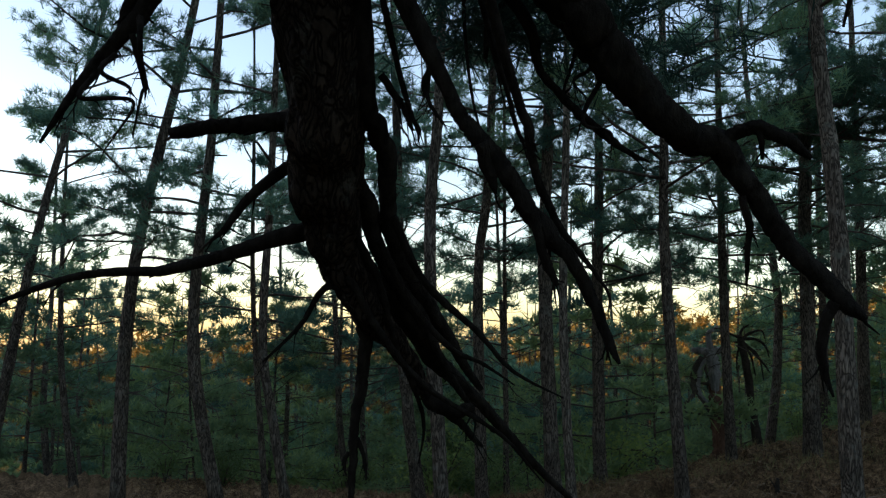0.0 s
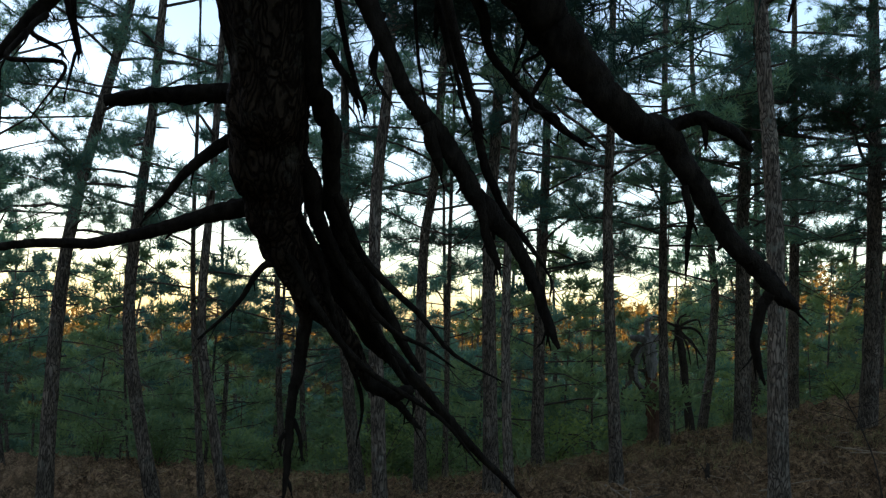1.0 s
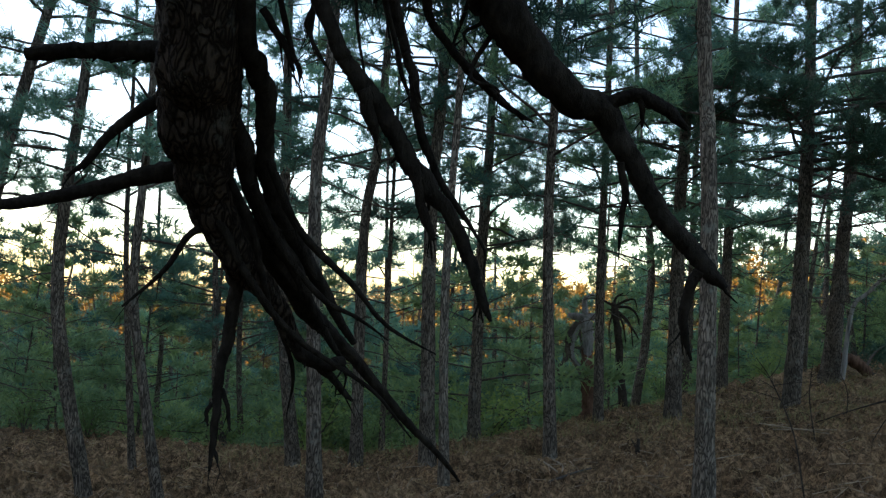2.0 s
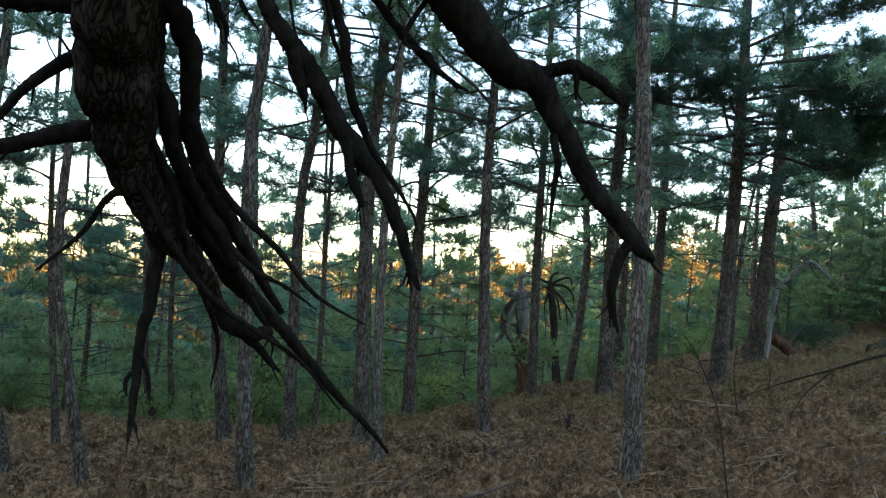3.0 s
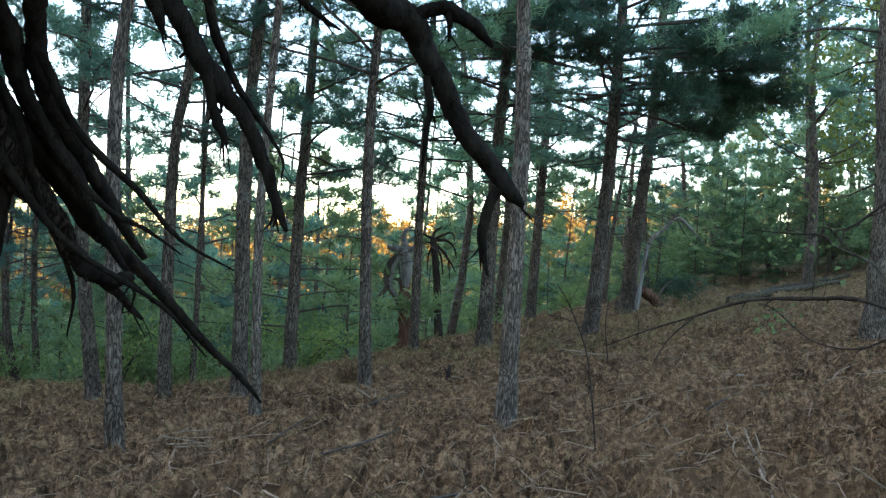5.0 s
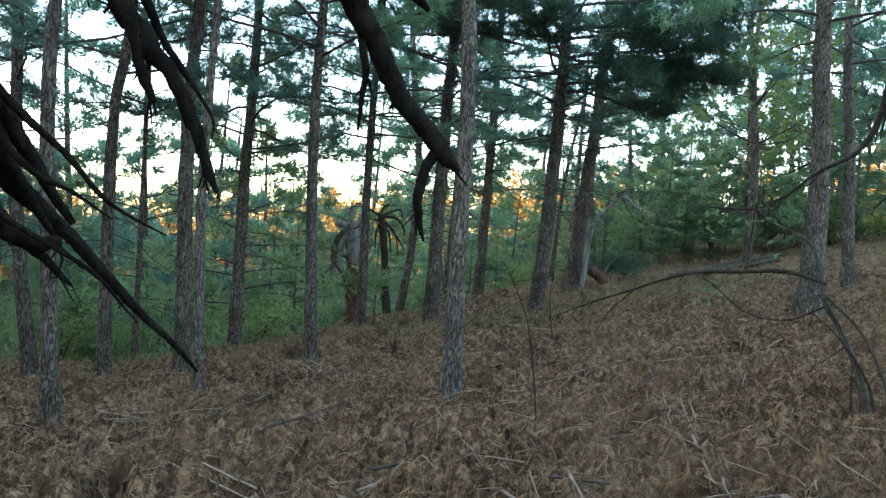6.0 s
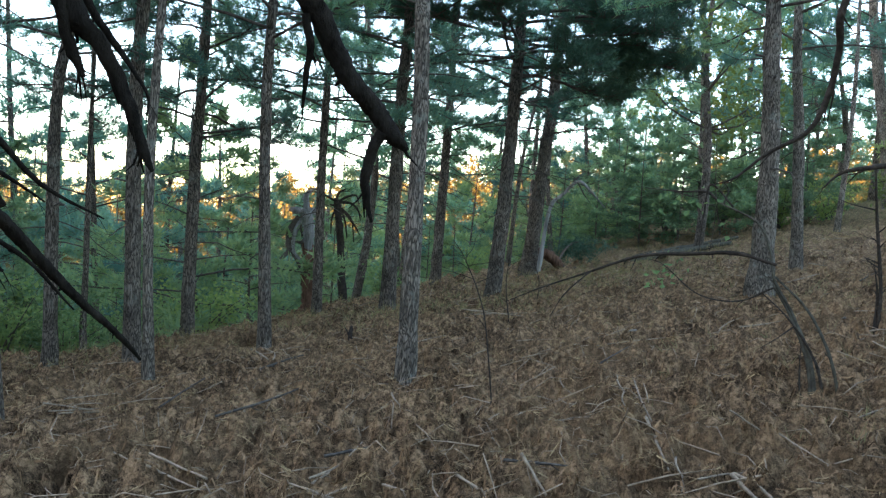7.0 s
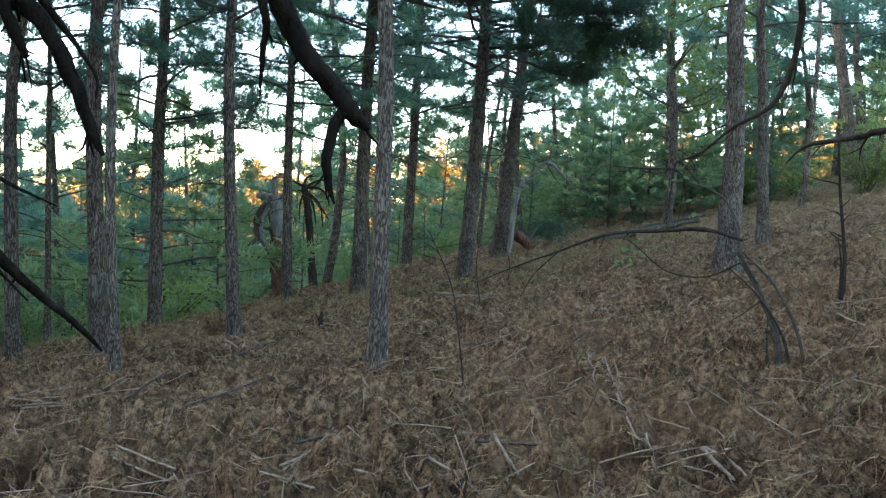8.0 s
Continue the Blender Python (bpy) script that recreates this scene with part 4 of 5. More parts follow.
for x, y, s, k in [(8.0, 19.6, 0.42, 0), (9.0, 19.2, 0.5, 1), (9.9, 18.9, 0.55, 2), (10.8, 18.4, 0.5, 3), (11.6, 19.0, 0.6, 4), (7.3, 20.4, 0.5, 1), (12.8, 18.0, 0.5, 2)]:
    copy_thing(YOUNG[k], pose(x, y, fz(x, y) - 0.04, 0, 0, x * 77)).scale = (s * 1.3, s * 1.3, s)


def far_woods():
    rng = np.random.default_rng(21)
    w, anchors, heads = Wood(), [], []
    for i in range(720):
        rr, az = rng.uniform(62, 185), radians(rng.uniform(-58, 58))
        x, y = rr * math.sin(az), rr * math.cos(az)
        z, h = gz(x, y), rng.uniform(7, 13)
        w.tube([(x, y, z - 0.3), (x + rng.normal() * 0.3, y, z + h * 0.95)], [0.16, 0.05], 4, cap=False)
        n = 62
        k = rng.uniform(0.22, 1, n)
        rad = 2.3 * np.sqrt(1.05 - k) * rng.uniform(0.3, 1, n)
        a = rng.uniform(0, 6.28, n)
        anchors.append(np.stack([x + rad * np.sin(a), y + rad * np.cos(a), z + h * k], 1))
        heads.append(np.stack([np.sin(a), np.cos(a), np.full(n, 0.3)], 1))
    me = w.mesh("far_trunks", BARK)
    ob = tagged(part("far_trunks", me), "trunks of distant pine woods across the valley", "woods", kind="stuff")
    me = blades_mesh("far_woods", np.concatenate(anchors), np.concatenate(heads), FAR_SUNLIT_LEAVES, rng, 5, 1.0, 0.3)
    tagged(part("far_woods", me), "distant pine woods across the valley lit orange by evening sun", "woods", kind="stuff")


far_woods()

# ---- things on and near the ground ----
def rooted(name, x, y, label, category, group=""):
    e = new(name, None)
    e.location = (x, y, fz(x, y))
    return tagged(e, label, category, group)


# the broken snag with its bent, splintered top
SNAG = rooted("broken_snag", 0.587, 13.009, "snapped dead pine trunk, red-brown below with a bleached splintered top", "dead tree")
NO = np.array(SNAG.location)
SNAG_TRUNK = limb("trunk", [(0.587, 13.009, NO[2] - 0.15), (0.587, 13.009, NO[2] + 0.05), (0.585, 13.028, 0.005), (0.572, 13.064, 0.318), (0.555, 13.095, 0.68), (0.557, 13.115, 1.027)], [0.1563, 0.1563, 0.1287, 0.1103, 0.0965, 0.0827], 12, 0.14, 61, 3, SNAG, NO,
     label="rotten red-brown trunk", mat=RED_WOOD)
limb("splinter", [(0.555, 13.095, 0.68), (0.561, 13.112, 0.972), (0.559, 13.122, 1.247), (0.508, 13.128, 1.436), (0.454, 13.13, 1.552)], [0.046, 0.0781, 0.0873, 0.1011, 0.0552], 9, 0.14, 62, 2, SNAG_TRUNK, NO,
     label="bleached grey broken stem", mat=GREY_WOOD)
limb("splinter", [(0.222, 13.135, 1.562), (0.354, 13.133, 1.526), (0.511, 13.128, 1.52), (0.628, 13.124, 1.556), (0.698, 13.121, 1.607)], [0.0322, 0.0598, 0.069, 0.0414, 0.0184], 7, 0.12, 63, 5, SNAG_TRUNK, NO, mat=GREY_WOOD)
limb("splinter", [(0.516, 13.128, 1.575), (0.478, 13.129, 1.72), (0.507, 13.127, 1.823), (0.629, 13.12, 1.915)], [0.0506, 0.046, 0.0368, 0.0184], 7, 0.12, 64, 5, SNAG_TRUNK, NO, mat=GREY_WOOD)
limb("splinter", [(0.389, 13.131, 1.437), (0.273, 13.13, 1.262), (0.236, 13.122, 1.021), (0.255, 13.115, 0.885), (0.154, 13.109, 0.759), (0.094, 13.097, 0.59)], [0.0414, 0.046, 0.0414, 0.0322, 0.0322, 0.0138], 7, 0.12, 65, 5, SNAG_TRUNK, NO, mat=TWIG)
limb("splinter", [(0.436, 13.13, 1.422), (0.35, 13.127, 1.213), (0.312, 13.119, 0.981), (0.36, 13.11, 0.829), (0.479, 13.1, 0.71), (0.526, 13.088, 0.568)], [0.0414, 0.0414, 0.0368, 0.0322, 0.0276, 0.0184], 7, 0.12, 66, 5, SNAG_TRUNK, NO, mat=GREY_WOOD)
limb("splinter", [(0.373, 13.131, 1.399), (0.308, 13.127, 1.164), (0.288, 13.117, 0.933), (0.384, 13.105, 0.758), (0.488, 13.09, 0.584), (0.478, 13.081, 0.474)], [0.0322, 0.0322, 0.0276, 0.0276, 0.023, 0.0138], 7, 0.12, 67, 5, SNAG_TRUNK, NO, mat=TWIG)
limb("splinter", [(0.533, 13.118, 1.098), (0.464, 13.118, 1.038), (0.371, 13.121, 1.05)], [0.0414, 0.0322, 0.0184], 7, 0.12, 68, 5, SNAG_TRUNK, NO, mat=TWIG)
limb("splinter", [(0.456, 13.13, 1.515), (0.416, 13.128, 1.31), (0.467, 13.122, 1.13)], [0.0368, 0.0276, 0.0138], 7, 0.12, 69, 5, SNAG_TRUNK, NO, mat=TWIG)

# dead boughs drooping beside the snag
DB = rooted("dead_young_pine", 1.244, 14.187, "small dead pine with drooping bare boughs", "dead tree")
DO = np.array(DB.location)
DB_TRUNK = limb("trunk", [(1.244, 14.187, DO[2] - 0.15), (1.244, 14.187, DO[2] + 0.05), (1.199, 14.245, 0.444), (1.148, 14.284, 1.037), (1.065, 14.301, 1.632), (1.011, 14.303, 1.809)], [0.0803, 0.0803, 0.0703, 0.0653, 0.0653, 0.0452], 8, 0.1, 71, 6, DB, DO, mat=DARK_TWIG)
limb("branch", [(1.037, 14.303, 1.73), (1.287, 14.283, 1.729), (1.416, 14.272, 1.608), (1.468, 14.266, 1.432)], [0.0311, 0.0249, 0.0187, 0.0094], 6, 0.08, 72, 2, DB_TRUNK, DO, mat=DARK_TWIG)
limb("branch", [(1.059, 14.301, 1.702), (1.223, 14.289, 1.523), (1.365, 14.275, 1.354), (1.466, 14.262, 1.191)], [0.0280, 0.0218, 0.0187, 0.0094], 6, 0.08, 73, 2, DB_TRUNK, DO, mat=DARK_TWIG)
limb("branch", [(1.016, 14.304, 1.749), (0.912, 14.31, 1.801), (0.828, 14.314, 1.845)], [0.0249, 0.0218, 0.0125], 6, 0.08, 74, 2, DB_TRUNK, DO, mat=DARK_TWIG)
limb("branch", [(1.073, 14.301, 1.653), (1.189, 14.291, 1.44), (1.251, 14.279, 1.125)], [0.0249, 0.0187, 0.0094], 6, 0.08, 75, 2, DB_TRUNK, DO, mat=DARK_TWIG)
limb("branch", [(1.027, 14.303, 1.73), (1.056, 14.299, 1.882), (1.179, 14.288, 1.972)], [0.0249, 0.0218, 0.0125], 6, 0.08, 76, 2, DB_TRUNK, DO, mat=DARK_TWIG)
limb("branch", [(1.047, 14.302, 1.731), (1.229, 14.287, 1.845), (1.366, 14.274, 1.875), (1.416, 14.272, 1.739)], [0.0249, 0.0218, 0.0156, 0.0094], 6, 0.08, 77, 2, DB_TRUNK, DO, mat=DARK_TWIG)
limb("branch", [(1.041, 14.303, 1.68), (0.97, 14.307, 1.424), (0.968, 14.302, 1.173)], [0.0218, 0.0156, 0.0094], 6, 0.08, 78, 2, DB_TRUNK, DO, mat=DARK_TWIG)
limb("branch", [(1.062, 14.301, 1.672), (1.308, 14.282, 1.45), (1.376, 14.266, 1.054)], [0.0218, 0.0156, 0.0094], 6, 0.08, 79, 2, DB_TRUNK, DO, mat=DARK_TWIG)

# torn red limb lying against a trunk's foot, and two mossy logs
RL = rooted("torn_pine_limb", 5.9, 15.4, "torn reddish pine limb lying against a trunk's foot", "fallen limb")
RO = np.array(RL.location)
STEM = limb("stem", [(4.98, 15.1, RO[2] + 0.42), (5.25, 15.15, RO[2] + 0.34), (5.5, 15.25, RO[2] + 0.16), (5.66, 15.3, RO[2] + 0.0)], [0.07, 0.11, 0.09, 0.05], 10, 0.12, 81, 6, RL, RO, mat=RED_WOOD)
limb("branch", [(5.5, 15.25, RO[2] + 0.14), (5.8, 15.3, RO[2] + 0.1), (6.1, 15.4, RO[2] + 0.13), (6.35, 15.42, RO[2] + 0.05)], [0.035, 0.03, 0.02, 0.01], 7, 0.08, 82, 4, STEM, RO, mat=TWIG)
limb("branch", [(5.55, 15.25, RO[2] + 0.12), (5.57, 15.2, RO[2] - 0.02)], [0.05, 0.03], 7, 0.1, 83, 0, STEM, RO, mat=RED_WOOD)
for k, (a, b, r) in enumerate([((6.9, 15.2), (9.6, 15.9), 0.075), ((7.4, 15.9), (10.3, 16.8), 0.065)]):
    lg = rooted("fallen_log", *a, "mossy fallen pine log lying on the slope", "log", "mossy logs")
    lo = np.array(lg.location)
    n = 7
    pts = [(a[0] + (b[0] - a[0]) * q, a[1] + (b[1] - a[1]) * q, gz(a[0] + (b[0] - a[0]) * q, a[1] + (b[1] - a[1]) * q) + r * 0.75 + 0.03 + 0.03 * q) for q in np.linspace(0, 1, n)]
    limb("stem", pts, [r * 1.1, r, r * 0.8, r * 0.55], 10, 0.08, 90 + k, 9, lg, lo, mat=MOSSY)

# green spray still on the torn limb
rg = np.random.default_rng(84)
q = np.array([6.0, 15.75, RO[2] + 0.5]) - RO + rg.normal(size=(150, 3)) * np.array([0.3, 0.2, 0.13])
part("needle_spray", blades_mesh("needle_spray", q, rg.normal(size=q.shape) * np.array([1, 1, 0.5]) + np.array([0.3, 0, -0.2]), NEEDLES_DARK, rg, 12, 0.15, 0.014), RL, "drooping dark green needles")
limb("branch", [(5.5, 15.3, RO[2] + 0.2), (5.8, 15.6, RO[2] + 0.5), (6.1, 15.8, RO[2] + 0.62), (6.4, 15.85, RO[2] + 0.5)], [0.03, 0.024, 0.017, 0.006], 6, 0.08, 85, 6, RL, RO, mat=TWIG)

# bent dead sapling leaning out beside the knoll's trunk
LD = rooted("leaning_dead_sapling", 5.0, 14.92, "bent dead sapling with a bleached grey stem", "dead tree")
LO = np.array(LD.location)
LSTEM = limb("stem", [(5.0, 14.92, LO[2] - 0.1), (5.09, 14.8, 1.86), (5.33, 14.71, 2.2), (5.57, 14.6, 2.46), (5.8, 14.53, 2.28), (6.06, 14.43, 1.99)], [0.045, 0.038, 0.034, 0.03, 0.022, 0.008], 7, 0.1, 86, 3, LD, LO, mat=GREY_WOOD)
for k, (dx, dz) in enumerate([(0.35, 0.25), (0.3, -0.35), (-0.25, 0.2)]):
    b = np.array((5.57, 14.6, 2.46)) + np.array([0.1 * k - 0.1, 0, -0.04 * k])
    limb("twig", [b, b + np.array([dx * 0.5, 0.05, dz * 0.6]), b + np.array([dx, 0.1, dz])], [0.014, 0.01, 0.003], 5, 0.1, 87 + k, 3, LSTEM, LO, mat=TWIG)

# pale curled pieces of bark
for k, (x, y) in enumerate([(3.6, 7.49), (5.67, 7.16), (4.73, 9.26)]):
    rg = np.random.default_rng(600 + k)
    e = rooted("bark_piece", x, y, "small pale curled piece of bark on the needles", "bark piece", "pale bark pieces")
    n, m = 5, 4
    ln, wd = rg.uniform(0.07, 0.11), rg.uniform(0.03, 0.045)
    a = rg.uniform(0, 6.28)
    top = []
    for i in range(n):
        for j in range(m):
            u, v = i / (n - 1) - 0.5, j / (m - 1) - 0.5
            top.append((u * ln * math.cos(a) - v * wd * math.sin(a), u * ln * math.sin(a) + v * wd * math.cos(a), 0.035 - v * v * 0.05 + rg.normal() * 0.002 + u * 0.02))
    low = [(px, py, pz - 0.006) for px, py, pz in top]
    fs = [(i * m + j, i * m + j + 1, (i + 1) * m + j + 1, (i + 1) * m + j) for i in range(n - 1) for j in range(m - 1)]
    fs += [tuple(n * m + q for q in reversed(f)) for f in fs]
    rim = [j for j in range(m)] + [i * m + m - 1 for i in range(1, n)] + [(n - 1) * m + j for j in range(m - 2, -1, -1)] + [i * m for i in range(n - 2, 0, -1)]
    fs += [(p, q, q + n * m, p + n * m) for p, q in zip(rim, rim[1:] + rim[:1])]
    part("flake", mesh_of("flake", top + low, fs, PALE_BARK), e)

# the arched bare bush
BU = rooted("bent_bush", 3.85, 4.93, "bare bush with mossy stems bent over to the ground", "bush")
BO = np.array(BU.location)
STEMS = [
    ([(3.77, 4.93, 0.38), (3.79, 5.05, 0.73), (3.72, 5.2, 1.03), (3.65, 5.32, 1.24), (3.64, 5.4, 1.46), (3.58, 5.49, 1.66), (3.37, 5.67, 1.79)], [0.032, 0.026, 0.022, 0.02, 0.017, 0.014, 0.01], 4),
    ([(3.75, 4.95, 0.38), (3.77, 5.05, 0.7), (3.7, 5.18, 1.0), (3.62, 5.3, 1.22)], [0.022, 0.02, 0.015, 0.01], 3),
    ([(3.92, 4.87, 0.40), (3.86, 4.94, 0.75), (3.75, 5.06, 1.06), (3.57, 5.2, 1.28)], [0.022, 0.018, 0.016, 0.012], 3),
    ([(3.57, 5.2, 1.36), (3.41, 5.42, 1.42), (3.22, 5.65, 1.4), (2.9, 5.92, 1.35), (2.58, 6.16, 1.19), (2.26, 6.37, 1.03), (2.01, 6.54, 0.88)], [0.014, 0.02, 0.019, 0.016, 0.011, 0.007, 0.003], 10),
    ([(2.58, 6.16, 1.19), (2.4, 6.2, 1.0), (2.3, 6.22, 0.82)], [0.008, 0.006, 0.003], 3),
    ([(3.6, 5.25, 1.2), (3.42, 5.4, 1.08), (3.23, 5.63, 1.1), (3.05, 5.84, 1.29), (2.95, 5.9, 1.33)], [0.009, 0.008, 0.006, 0.005, 0.003], 5),
    ([(3.37, 5.67, 1.79), (3.33, 5.8, 1.87), (3.22, 5.97, 1.87), (3.01, 6.19, 1.89)], [0.012, 0.011, 0.009, 0.004], 8),
    ([(3.46, 5.62, 1.76), (3.31, 5.7, 1.92), (3.29, 5.74, 1.7), (3.27, 5.74, 1.4)], [0.01, 0.009, 0.008, 0.003], 6),
    ([(3.4, 5.66, 1.78), (3.45, 5.7, 1.9), (3.36, 5.72, 2.0)], [0.008, 0.006, 0.002], 4),
    ([(3.36, 5.68, 1.8), (3.38, 5.74, 1.6), (3.36, 5.74, 1.42)], [0.006, 0.004, 0.002], 3),
    ([(3.82, 4.9, 0.36), (3.8, 5.0, 0.7), (3.68, 5.15, 0.98), (3.55, 5.3, 1.15)], [0.014, 0.012, 0.009, 0.004], 4),
    ([(3.72, 4.97, 0.36), (3.7, 5.02, 0.55), (3.74, 5.1, 0.8)], [0.012, 0.01, 0.004], 4),
    ([(3.72, 5.15, 0.95), (3.55, 5.1, 0.86), (3.4, 5.05, 0.8)], [0.007, 0.005, 0.002], 2),
]
for k, (pts, rad, sp) in enumerate(STEMS):
    rad = [q * (0.6 if k < 3 else 0.8) for q in rad]
    limb("stem", pts, rad, 7, 0.12, 120 + k, sp, BU, BO, mat=MOSSY if k < 3 else DARK_TWIG)
rng = np.random.default_rng(130)
lv = np.concatenate([np.array(c) + rng.normal(size=(n, 3)) * s for c, n, s in [((3.05, 5.85, 1.25), 26, 0.09), ((3.1, 6.1, 1.85), 30, 0.14), ((3.3, 5.75, 1.75), 24, 0.16)]])
part("foliage", leaves_mesh("foliage", lv - BO, SHRUB_LEAVES, rng, 0.05), BU, "few small green leaves")


def sapling(pts, rad, label, seed, twigs):
    x, y = pts[0][0], pts[0][1]
    e = rooted("sapling", x, y, label, "sapling", "thin bare saplings")
    o = np.array(e.location)
    stem = limb("stem", [(x, y, o[2] - 0.08)] + pts[1:], rad, 6, 0.06, seed, 3, e, o, mat=DARK_TWIG)
    rg = np.random.default_rng(seed)
    for i in range(twigs):
        k = rg.uniform(0.3, 0.95) * (len(pts) - 1)
        q = spline(pts, 40)[int(k / (len(pts) - 1) * 39)]
        d = np.array([rg.normal(), rg.normal(), rg.uniform(0.3, 1.0)]) * 0.14
        limb("twig", [q, q + d * 0.6, q + d + rg.normal(size=3) * 0.02], [rad[0] * 0.35, rad[0] * 0.25, 0.0012], 4, 0.05, seed + i, 2, stem, o, mat=DARK_TWIG)


sapling([(1.69, 5.46, 0.18), (1.64, 5.56, 0.58), (1.59, 5.62, 0.93), (1.46, 5.67, 1.24), (1.37, 5.7, 1.38)], [0.008, 0.006, 0.005, 0.004, 0.002], "thin bare sapling leaning over pine needles", 140, 7)
sapling([(5.74, 6.78, 0.75), (5.75, 6.8, 1.17), (5.7, 6.85, 1.77), (5.64, 6.86, 2.31)], [0.022, 0.018, 0.015, 0.008], "thin dark sapling with a few bare twigs", 150, 8)
sapling([(5.68, 6.76, 0.75), (5.74, 6.82, 1.05), (5.72, 6.84, 1.3)], [0.014, 0.011, 0.006], "thin dark sapling with a few bare twigs", 160, 3)
sapling([(2.9, 9.4, 0.3), (2.82, 9.4, 0.8), (2.85, 9.4, 1.2)], [0.008, 0.006, 0.002], "thin bare sapling among the trunks", 170, 6)
sapling([(3.6, 10.6, 0.4), (3.62, 10.6, 0.8), (3.5, 10.6, 1.1)], [0.007, 0.005, 0.002], "thin bare sapling among the trunks", 180, 6)

ST = rooted("stump_stub", 0.99, 9.2, "short dark broken stub standing in the needles", "stump")
so = np.array(ST.location)
limb("stem", [(0.99, 9.2, so[2] - 0.05), (0.985, 9.2, so[2] + 0.08), (0.99, 9.2, so[2] + 0.17)], [0.03, 0.026, 0.016], 7, 0.12, 191, 1, ST, so, mat=DARK_TWIG)

# fallen sticks: from, to, radius, pale or not
STICKS = [
    (-0.08, 8.73, 0.11, 7.82, 0.018, 1), (0.04, 9.0, 0.15, 7.93, 0.016, 1), (0.01, 7.86, 0.45, 8.3, 0.022, 0), (1.06, 6.14, 1.04, 5.55, 0.012, 1), (2.45, 10.0, 3.03, 9.39, 0.016, 1),
    (-1.42, 6.41, -1.14, 6.94, 0.010, 1), (-1.56, 6.77, -1.14, 6.83, 0.010, 1), (-1.29, 6.19, -1.13, 6.70, 0.010, 1), (-1.48, 7.07, -1.08, 7.03, 0.009, 1), (-0.5, 5.05, -0.14, 4.71, 0.013, 1),
    (2.57, 5.33, 2.34, 4.80, 0.010, 1), (2.32, 4.08, 2.19, 3.75, 0.011, 1), (0.40, 4.28, 0.58, 4.6, 0.012, 1), (0.77, 4.24, 0.83, 3.9, 0.011, 1), (2.46, 3.75, 2.34, 3.22, 0.016, 1),
    (5.36, 6.42, 5.6, 6.0, 0.013, 1), (2.70, 4.22, 2.98, 4.25, 0.010, 1), (2.37, 6.08, 2.31, 5.66, 0.010, 1), (-0.85, 6.46, -0.35, 6.66, 0.016, 0), (-0.23, 6.03, 0.42, 6.66, 0.016, 0),
    (0.50, 4.78, 0.82, 5.05, 0.016, 0), (1.37, 4.09, 1.73, 4.08, 0.014, 0), (2.24, 4.67, 2.15, 4.35, 0.010, 1), (2.95, 4.12, 2.95, 3.7, 0.009, 1), (2.64, 5.10, 2.82, 5.56, 0.008, 1),
    (2.18, 3.60, 2.56, 3.79, 0.009, 1), (3.60, 4.31, 4.05, 4.48, 0.009, 1), (1.12, 4.06, 1.34, 3.84, 0.014, 1), (-0.8, 5.12, -0.4, 5.08, 0.010, 1), (0.56, 4.08, 0.30, 4.3, 0.013, 1),
    (6.9, 9.9, 7.8, 10.3, 0.014, 1), (7.4, 9.2, 8.1, 9.7, 0.012, 0), (1.3, 8.0, 1.9, 8.3, 0.01, 1), (3.2, 7.4, 3.8, 7.2, 0.01, 1), (2.9, 6.6, 3.3, 6.9, 0.012, 0), (4.4, 7.3, 4.9, 7.7, 0.01, 1),
    (5.3, 6.46, 5.43, 6.12, 0.014, 1), (6.39, 7.49, 6.13, 6.72, 0.012, 1), (5.89, 7.29, 5.85, 6.83, 0.01, 1), (10.75, 14.54, 11.26, 14.35, 0.016, 1), (7.94, 10.92, 7.77, 10.29, 0.016, 1), (4.79, 5.68, 4.9, 5.3, 0.011, 1), (4.47, 7.05, 5.18, 7.4, 0.009, 1), (2.73, 5.83, 2.45, 5.06, 0.012, 1), (2.76, 5.59, 2.52, 4.79, 0.011, 1), (2.49, 10.07, 3.33, 9.67, 0.013, 1), (2.46, 4.75, 2.17, 3.87, 0.016, 1), (2.41, 3.69, 2.33, 3.29, 0.02, 1), (1.45, 4.06, 1.57, 3.87, 0.016, 1), (0.42, 4.45, 0.62, 4.8, 0.013, 1), (0.62, 4.8, 0.74, 5.03, 0.012, 1),
    (-0.51, 5.02, -0.17, 4.71, 0.013, 1), (-1.29, 5.92, -1.17, 5.99, 0.01, 1), (0.36, 4.27, 0.58, 4.14, 0.015, 1), (-0.87, 5.59, -0.57, 5.02, 0.009, 1),
]
for k, (xa, ya, xb, yb, r, p) in enumerate(STICKS):
    r = r * 0.62
    rg = np.random.default_rng(200 + k)
    e = rooted("fallen_stick", xa, ya, "bleached bare stick lying on pine needles" if p else "dark bark-covered stick lying on pine needles", "stick", "fallen sticks")
    o = np.array(e.location)
    side = np.array([ya - yb, xb - xa]) * rg.normal() * 0.03
    pts = []
    for q in np.linspace(0, 1, 6):
        x, y = xa + (xb - xa) * q + side[0] * math.sin(q * 3.1), ya + (yb - ya) * q + side[1] * math.sin(q * 3.1)
        pts.append((x, y, fz(x, y) + r * 0.7 + 0.012))
    pts = np.array(pts)
    pts[:, 2] = np.polyval(np.polyfit(np.linspace(0, 1, 6), pts[:, 2], 1), np.linspace(0, 1, 6)) + 0.012
    pts[:, 2] += max(0.0, float(np.max(floor_z(*spline(pts, 24)[:, :2].T) - spline(pts, 24)[:, 2])) * 0.8)
    limb("stem", pts, [r, r * 0.9, r * 0.55], 6, 0.08, 210 + k, 2, e, o, mat=STICK_WOOD if p else TWIG)


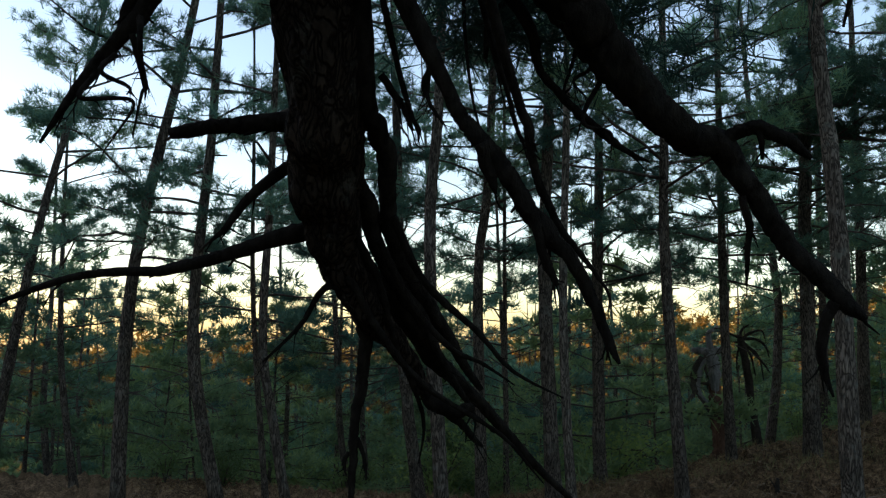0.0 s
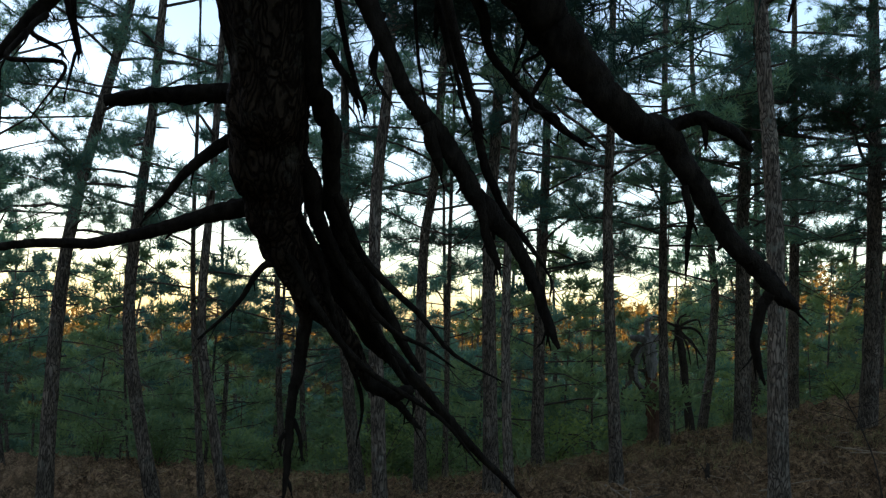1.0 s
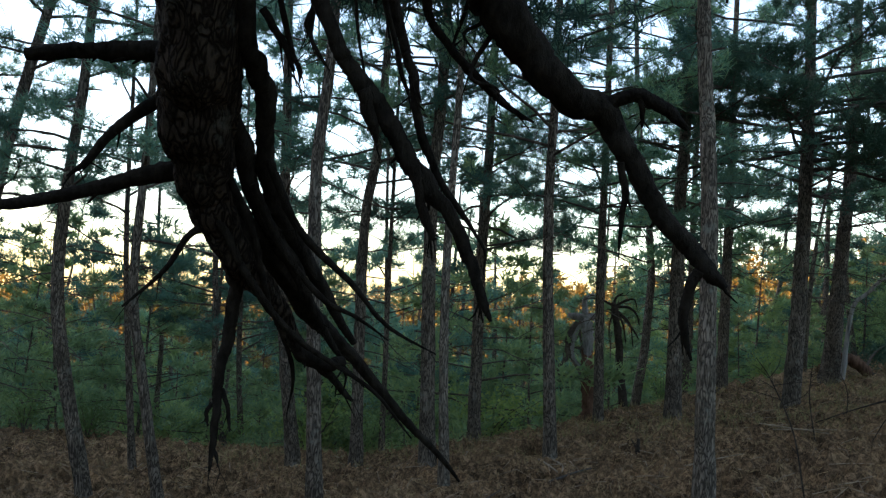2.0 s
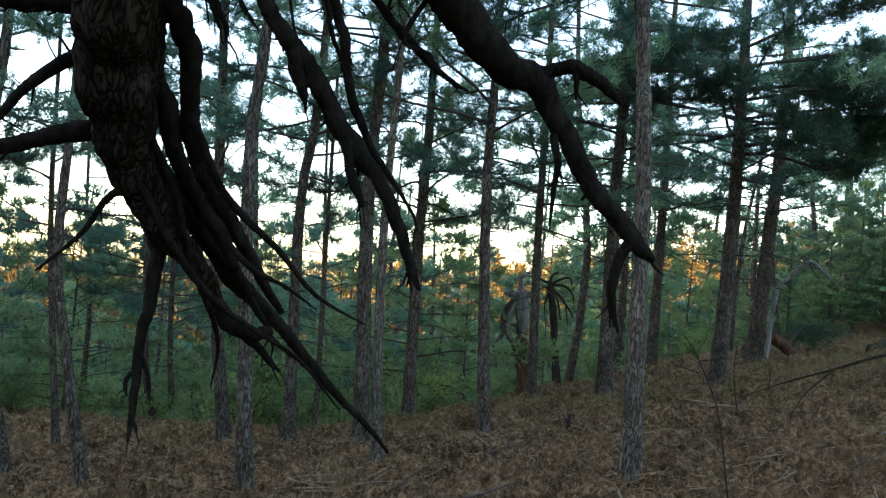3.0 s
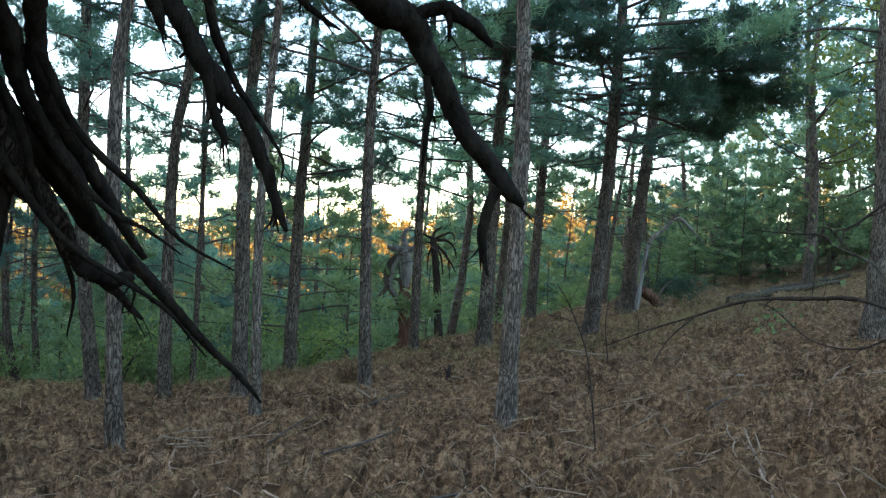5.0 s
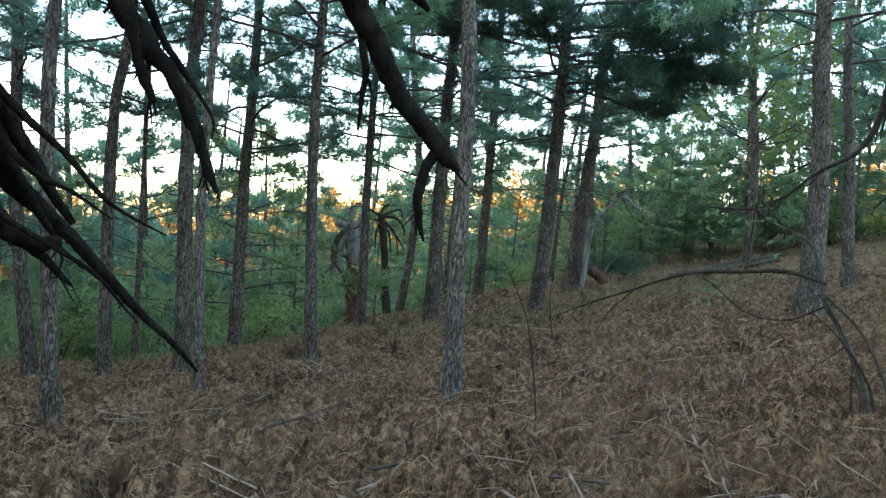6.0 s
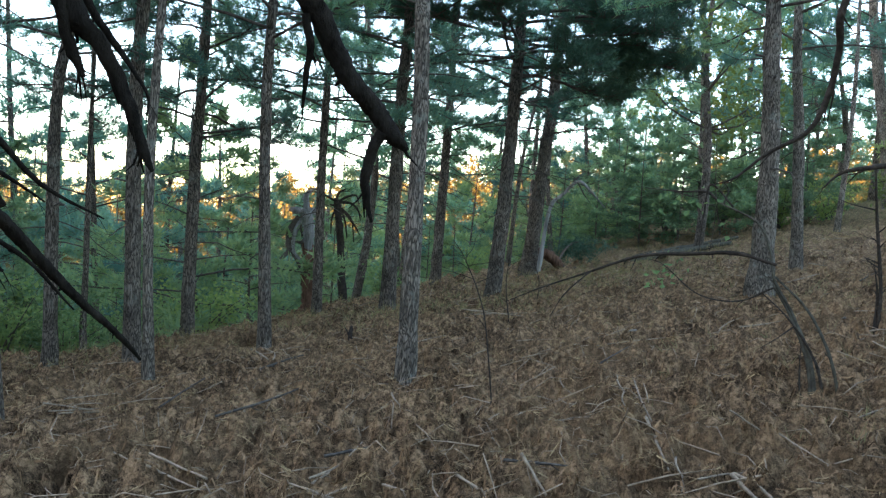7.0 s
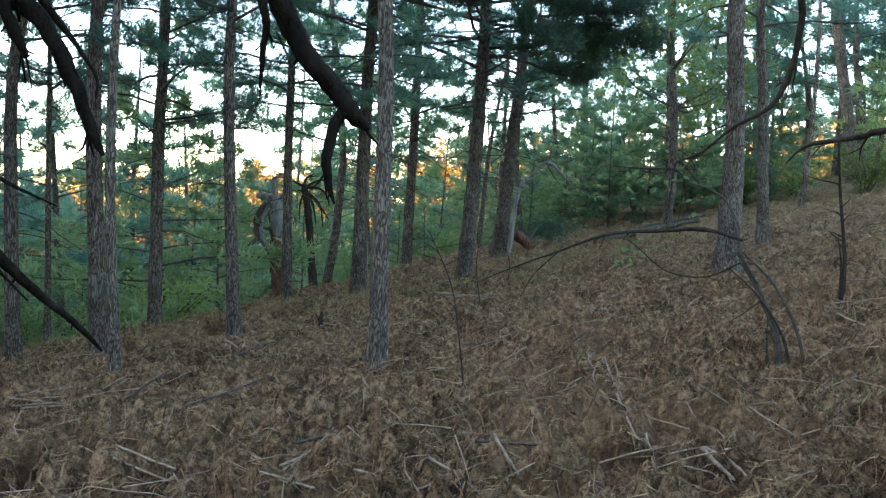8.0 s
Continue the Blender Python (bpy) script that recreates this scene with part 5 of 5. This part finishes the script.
# ---- needle straw, twigs and dry grass on the ground ----
def spots(rng, n, r0, r1, a0, a1, power=1.0):
    r = r0 + (r1 - r0) * rng.uniform(0, 1, n) ** power
    a = np.radians(rng.uniform(a0, a1, n))
    return r * np.sin(a), r * np.cos(a), r


def straw():
    rng = np.random.default_rng(31)
    n = 210000
    x, y, r = spots(rng, n, 2.2, 20, -38, 46, 1.3)
    patch = value_noise(x * 3.1, y * 3.1, 8) * 0.35 + value_noise(x * 8, y * 8, 9) * 0.4 + value_noise(x * 17, y * 17, 10) * 0.25
    keep = (patch > rng.uniform(0.4, 0.66, n)) & (clods(x, y) > rng.uniform(-0.05, 0.03, n))
    x, y, r = x[keep], y[keep], r[keep]
    n = len(x)
    a = np.stack([x, y, floor_z(x, y) + rng.uniform(0.0, 0.012, n)], 1)
    an = rng.uniform(0, 6.28, n)
    ln = rng.uniform(0.05, 0.16, n) * (0.8 + r * 0.03)
    e = np.stack([x + np.sin(an) * ln, y + np.cos(an) * ln], 1)
    tip = np.stack([e[:, 0], e[:, 1], np.maximum(floor_z(e[:, 0], e[:, 1]), a[:, 2] - 0.3 * ln) + rng.uniform(0.0, 0.02, n) + (rng.random(n) < 0.08) * ln * 0.4], 1)
    s = np.stack([np.cos(an), -np.sin(an), rng.normal(size=n) * 0.6], 1) * (0.0009 + 0.00026 * r)[:, None]
    v = np.stack([a - s, a + s, tip], 1).reshape(-1, 3)
    tagged(part("needle_straw", tri_mesh("needle_straw", v, LITTER)), "loose dry brown pine needles strewn over the ground", "needles", kind="stuff")
    x, y, r = spots(rng, 16000, 2.4, 15, -36, 44, 1.2)
    keep = value_noise(x * 6, y * 6, 12) > rng.uniform(0.45, 0.75, len(x))
    x, y = x[keep], y[keep]
    p = np.stack([x, y, floor_z(x, y) - 0.005], 1)
    me = blades_mesh("needle_clumps", p, np.stack([rng.normal(size=len(x)), rng.normal(size=len(x)), np.full(len(x), 0.9)], 1), LITTER, rng, 8, 0.055, 0.003, 0.8)
    tagged(part("needle_clumps", me), "small clumps of brown pine needles on the ground", "needles", kind="stuff")
    # curled flakes of bark and bits of cone
    x, y, r = spots(rng, 16000, 2.3, 16, -38, 46, 1.15)
    n = len(x)
    an, ln, wd = rng.uniform(0, 6.28, n), rng.uniform(0.03, 0.11, n), rng.uniform(0.0015, 0.0055, n) * (0.8 + 0.05 * r)
    dx, dy = np.sin(an), np.cos(an)
    rows = []
    for q, hgt in ((-0.5, 0.0), (0.0, 1.0), (0.5, 0.2)):
        px, py = x + dx * ln * q, y + dy * ln * q
        bend = rng.normal(size=n) * 0.15 * ln
        px, py = px + dy * bend, py - dx * bend
        pz = floor_z(px, py) + 0.006 + hgt * rng.uniform(0.004, 0.03, n)
        tilt = rng.normal(size=n) * 0.6
        off = np.stack([dy * wd, -dx * wd, tilt * wd], 1)
        c = np.stack([px, py, pz], 1)
        rows.append((c - off, c + off))
    (a0, b0), (a1, b1), (a2, b2) = rows
    v = np.stack([a0, b0, b1, a0, b1, a1, a1, b1, b2, a1, b2, a2], 1).reshape(-1, 3)
    tagged(part("bark_flakes", tri_mesh("bark_flakes", v, CHIPS)), "curled bark flakes and cone bits among needles", "bark litter", kind="stuff")
    x, y, r = spots(rng, 2600, 2.5, 16, -36, 44, 1.0)
    w = Wood()
    for i in range(len(x)):
        an, ln = rng.uniform(0, 6.28), 0.08 + 0.36 * rng.random() ** 2
        e = np.array([math.sin(an), math.cos(an)]) * ln
        z0, z1 = fz(x[i], y[i]), fz(x[i] + e[0], y[i] + e[1])
        w.tube([(x[i], y[i], z0 + 0.012), (x[i] + e[0] * 0.5 + rng.normal() * 0.02, y[i] + e[1] * 0.5, max((z0 + z1) / 2, fz(x[i] + e[0] * 0.5, y[i] + e[1] * 0.5)) + 0.02), (x[i] + e[0], y[i] + e[1], z1 + 0.012)],
               [0.0042 * (0.5 + 1.8 * ln), 0.0036 * (0.5 + 1.8 * ln), 0.0015], 4, cap=False)
    tagged(part("fallen_twigs", w.mesh("fallen_twigs", TWIG_PALE)), "small dry twigs scattered over the needles", "twigs", kind="stuff")


def grass():
    rng = np.random.default_rng(33)
    pts = []
    for cx, cy, sx, sy, n in [(-2.6, 10.6, 1.6, 0.7, 700), (-6, 15, 2.5, 2, 500), (8.3, 19.6, 1.6, 1.6, 600), (3.6, 4.15, 0.3, 0.25, 30), (6.5, 8.0, 1.5, 1.0, 160), (0.5, 13.6, 1.2, 0.4, 260),
                              # last five patches: pale grass added for the brighter light along the crest
                              (4.0, 6.2, 0.8, 0.7, 30), (3.2, 15.5, 2.5, 1.0, 400), (13, 16, 2.5, 2.0, 400), (2.6, 10.8, 1.2, 0.6, 320), (4.6, 12.6, 1.2, 0.9, 420), (6.6, 13.9, 1.2, 0.8, 420), (8.6, 14.6, 1.4, 0.9, 380), (1.2, 11.2, 1.0, 0.5, 220)]:
        x, y = cx + rng.normal(size=n) * sx, cy + rng.normal(size=n) * sy
        pts.append(np.stack([x, y, floor_z(x, y)], 1))
    p = np.concatenate(pts)
    me = blades_mesh("dry_grass", p, np.tile([0, 0, 1.0], (len(p), 1)), DRY_GRASS, rng, 5, 0.13, 0.006, 0.45)
    tagged(part("dry_grass", me), "tufts of dry yellow grass among pine needles", "grass", kind="stuff")


straw()
grass()
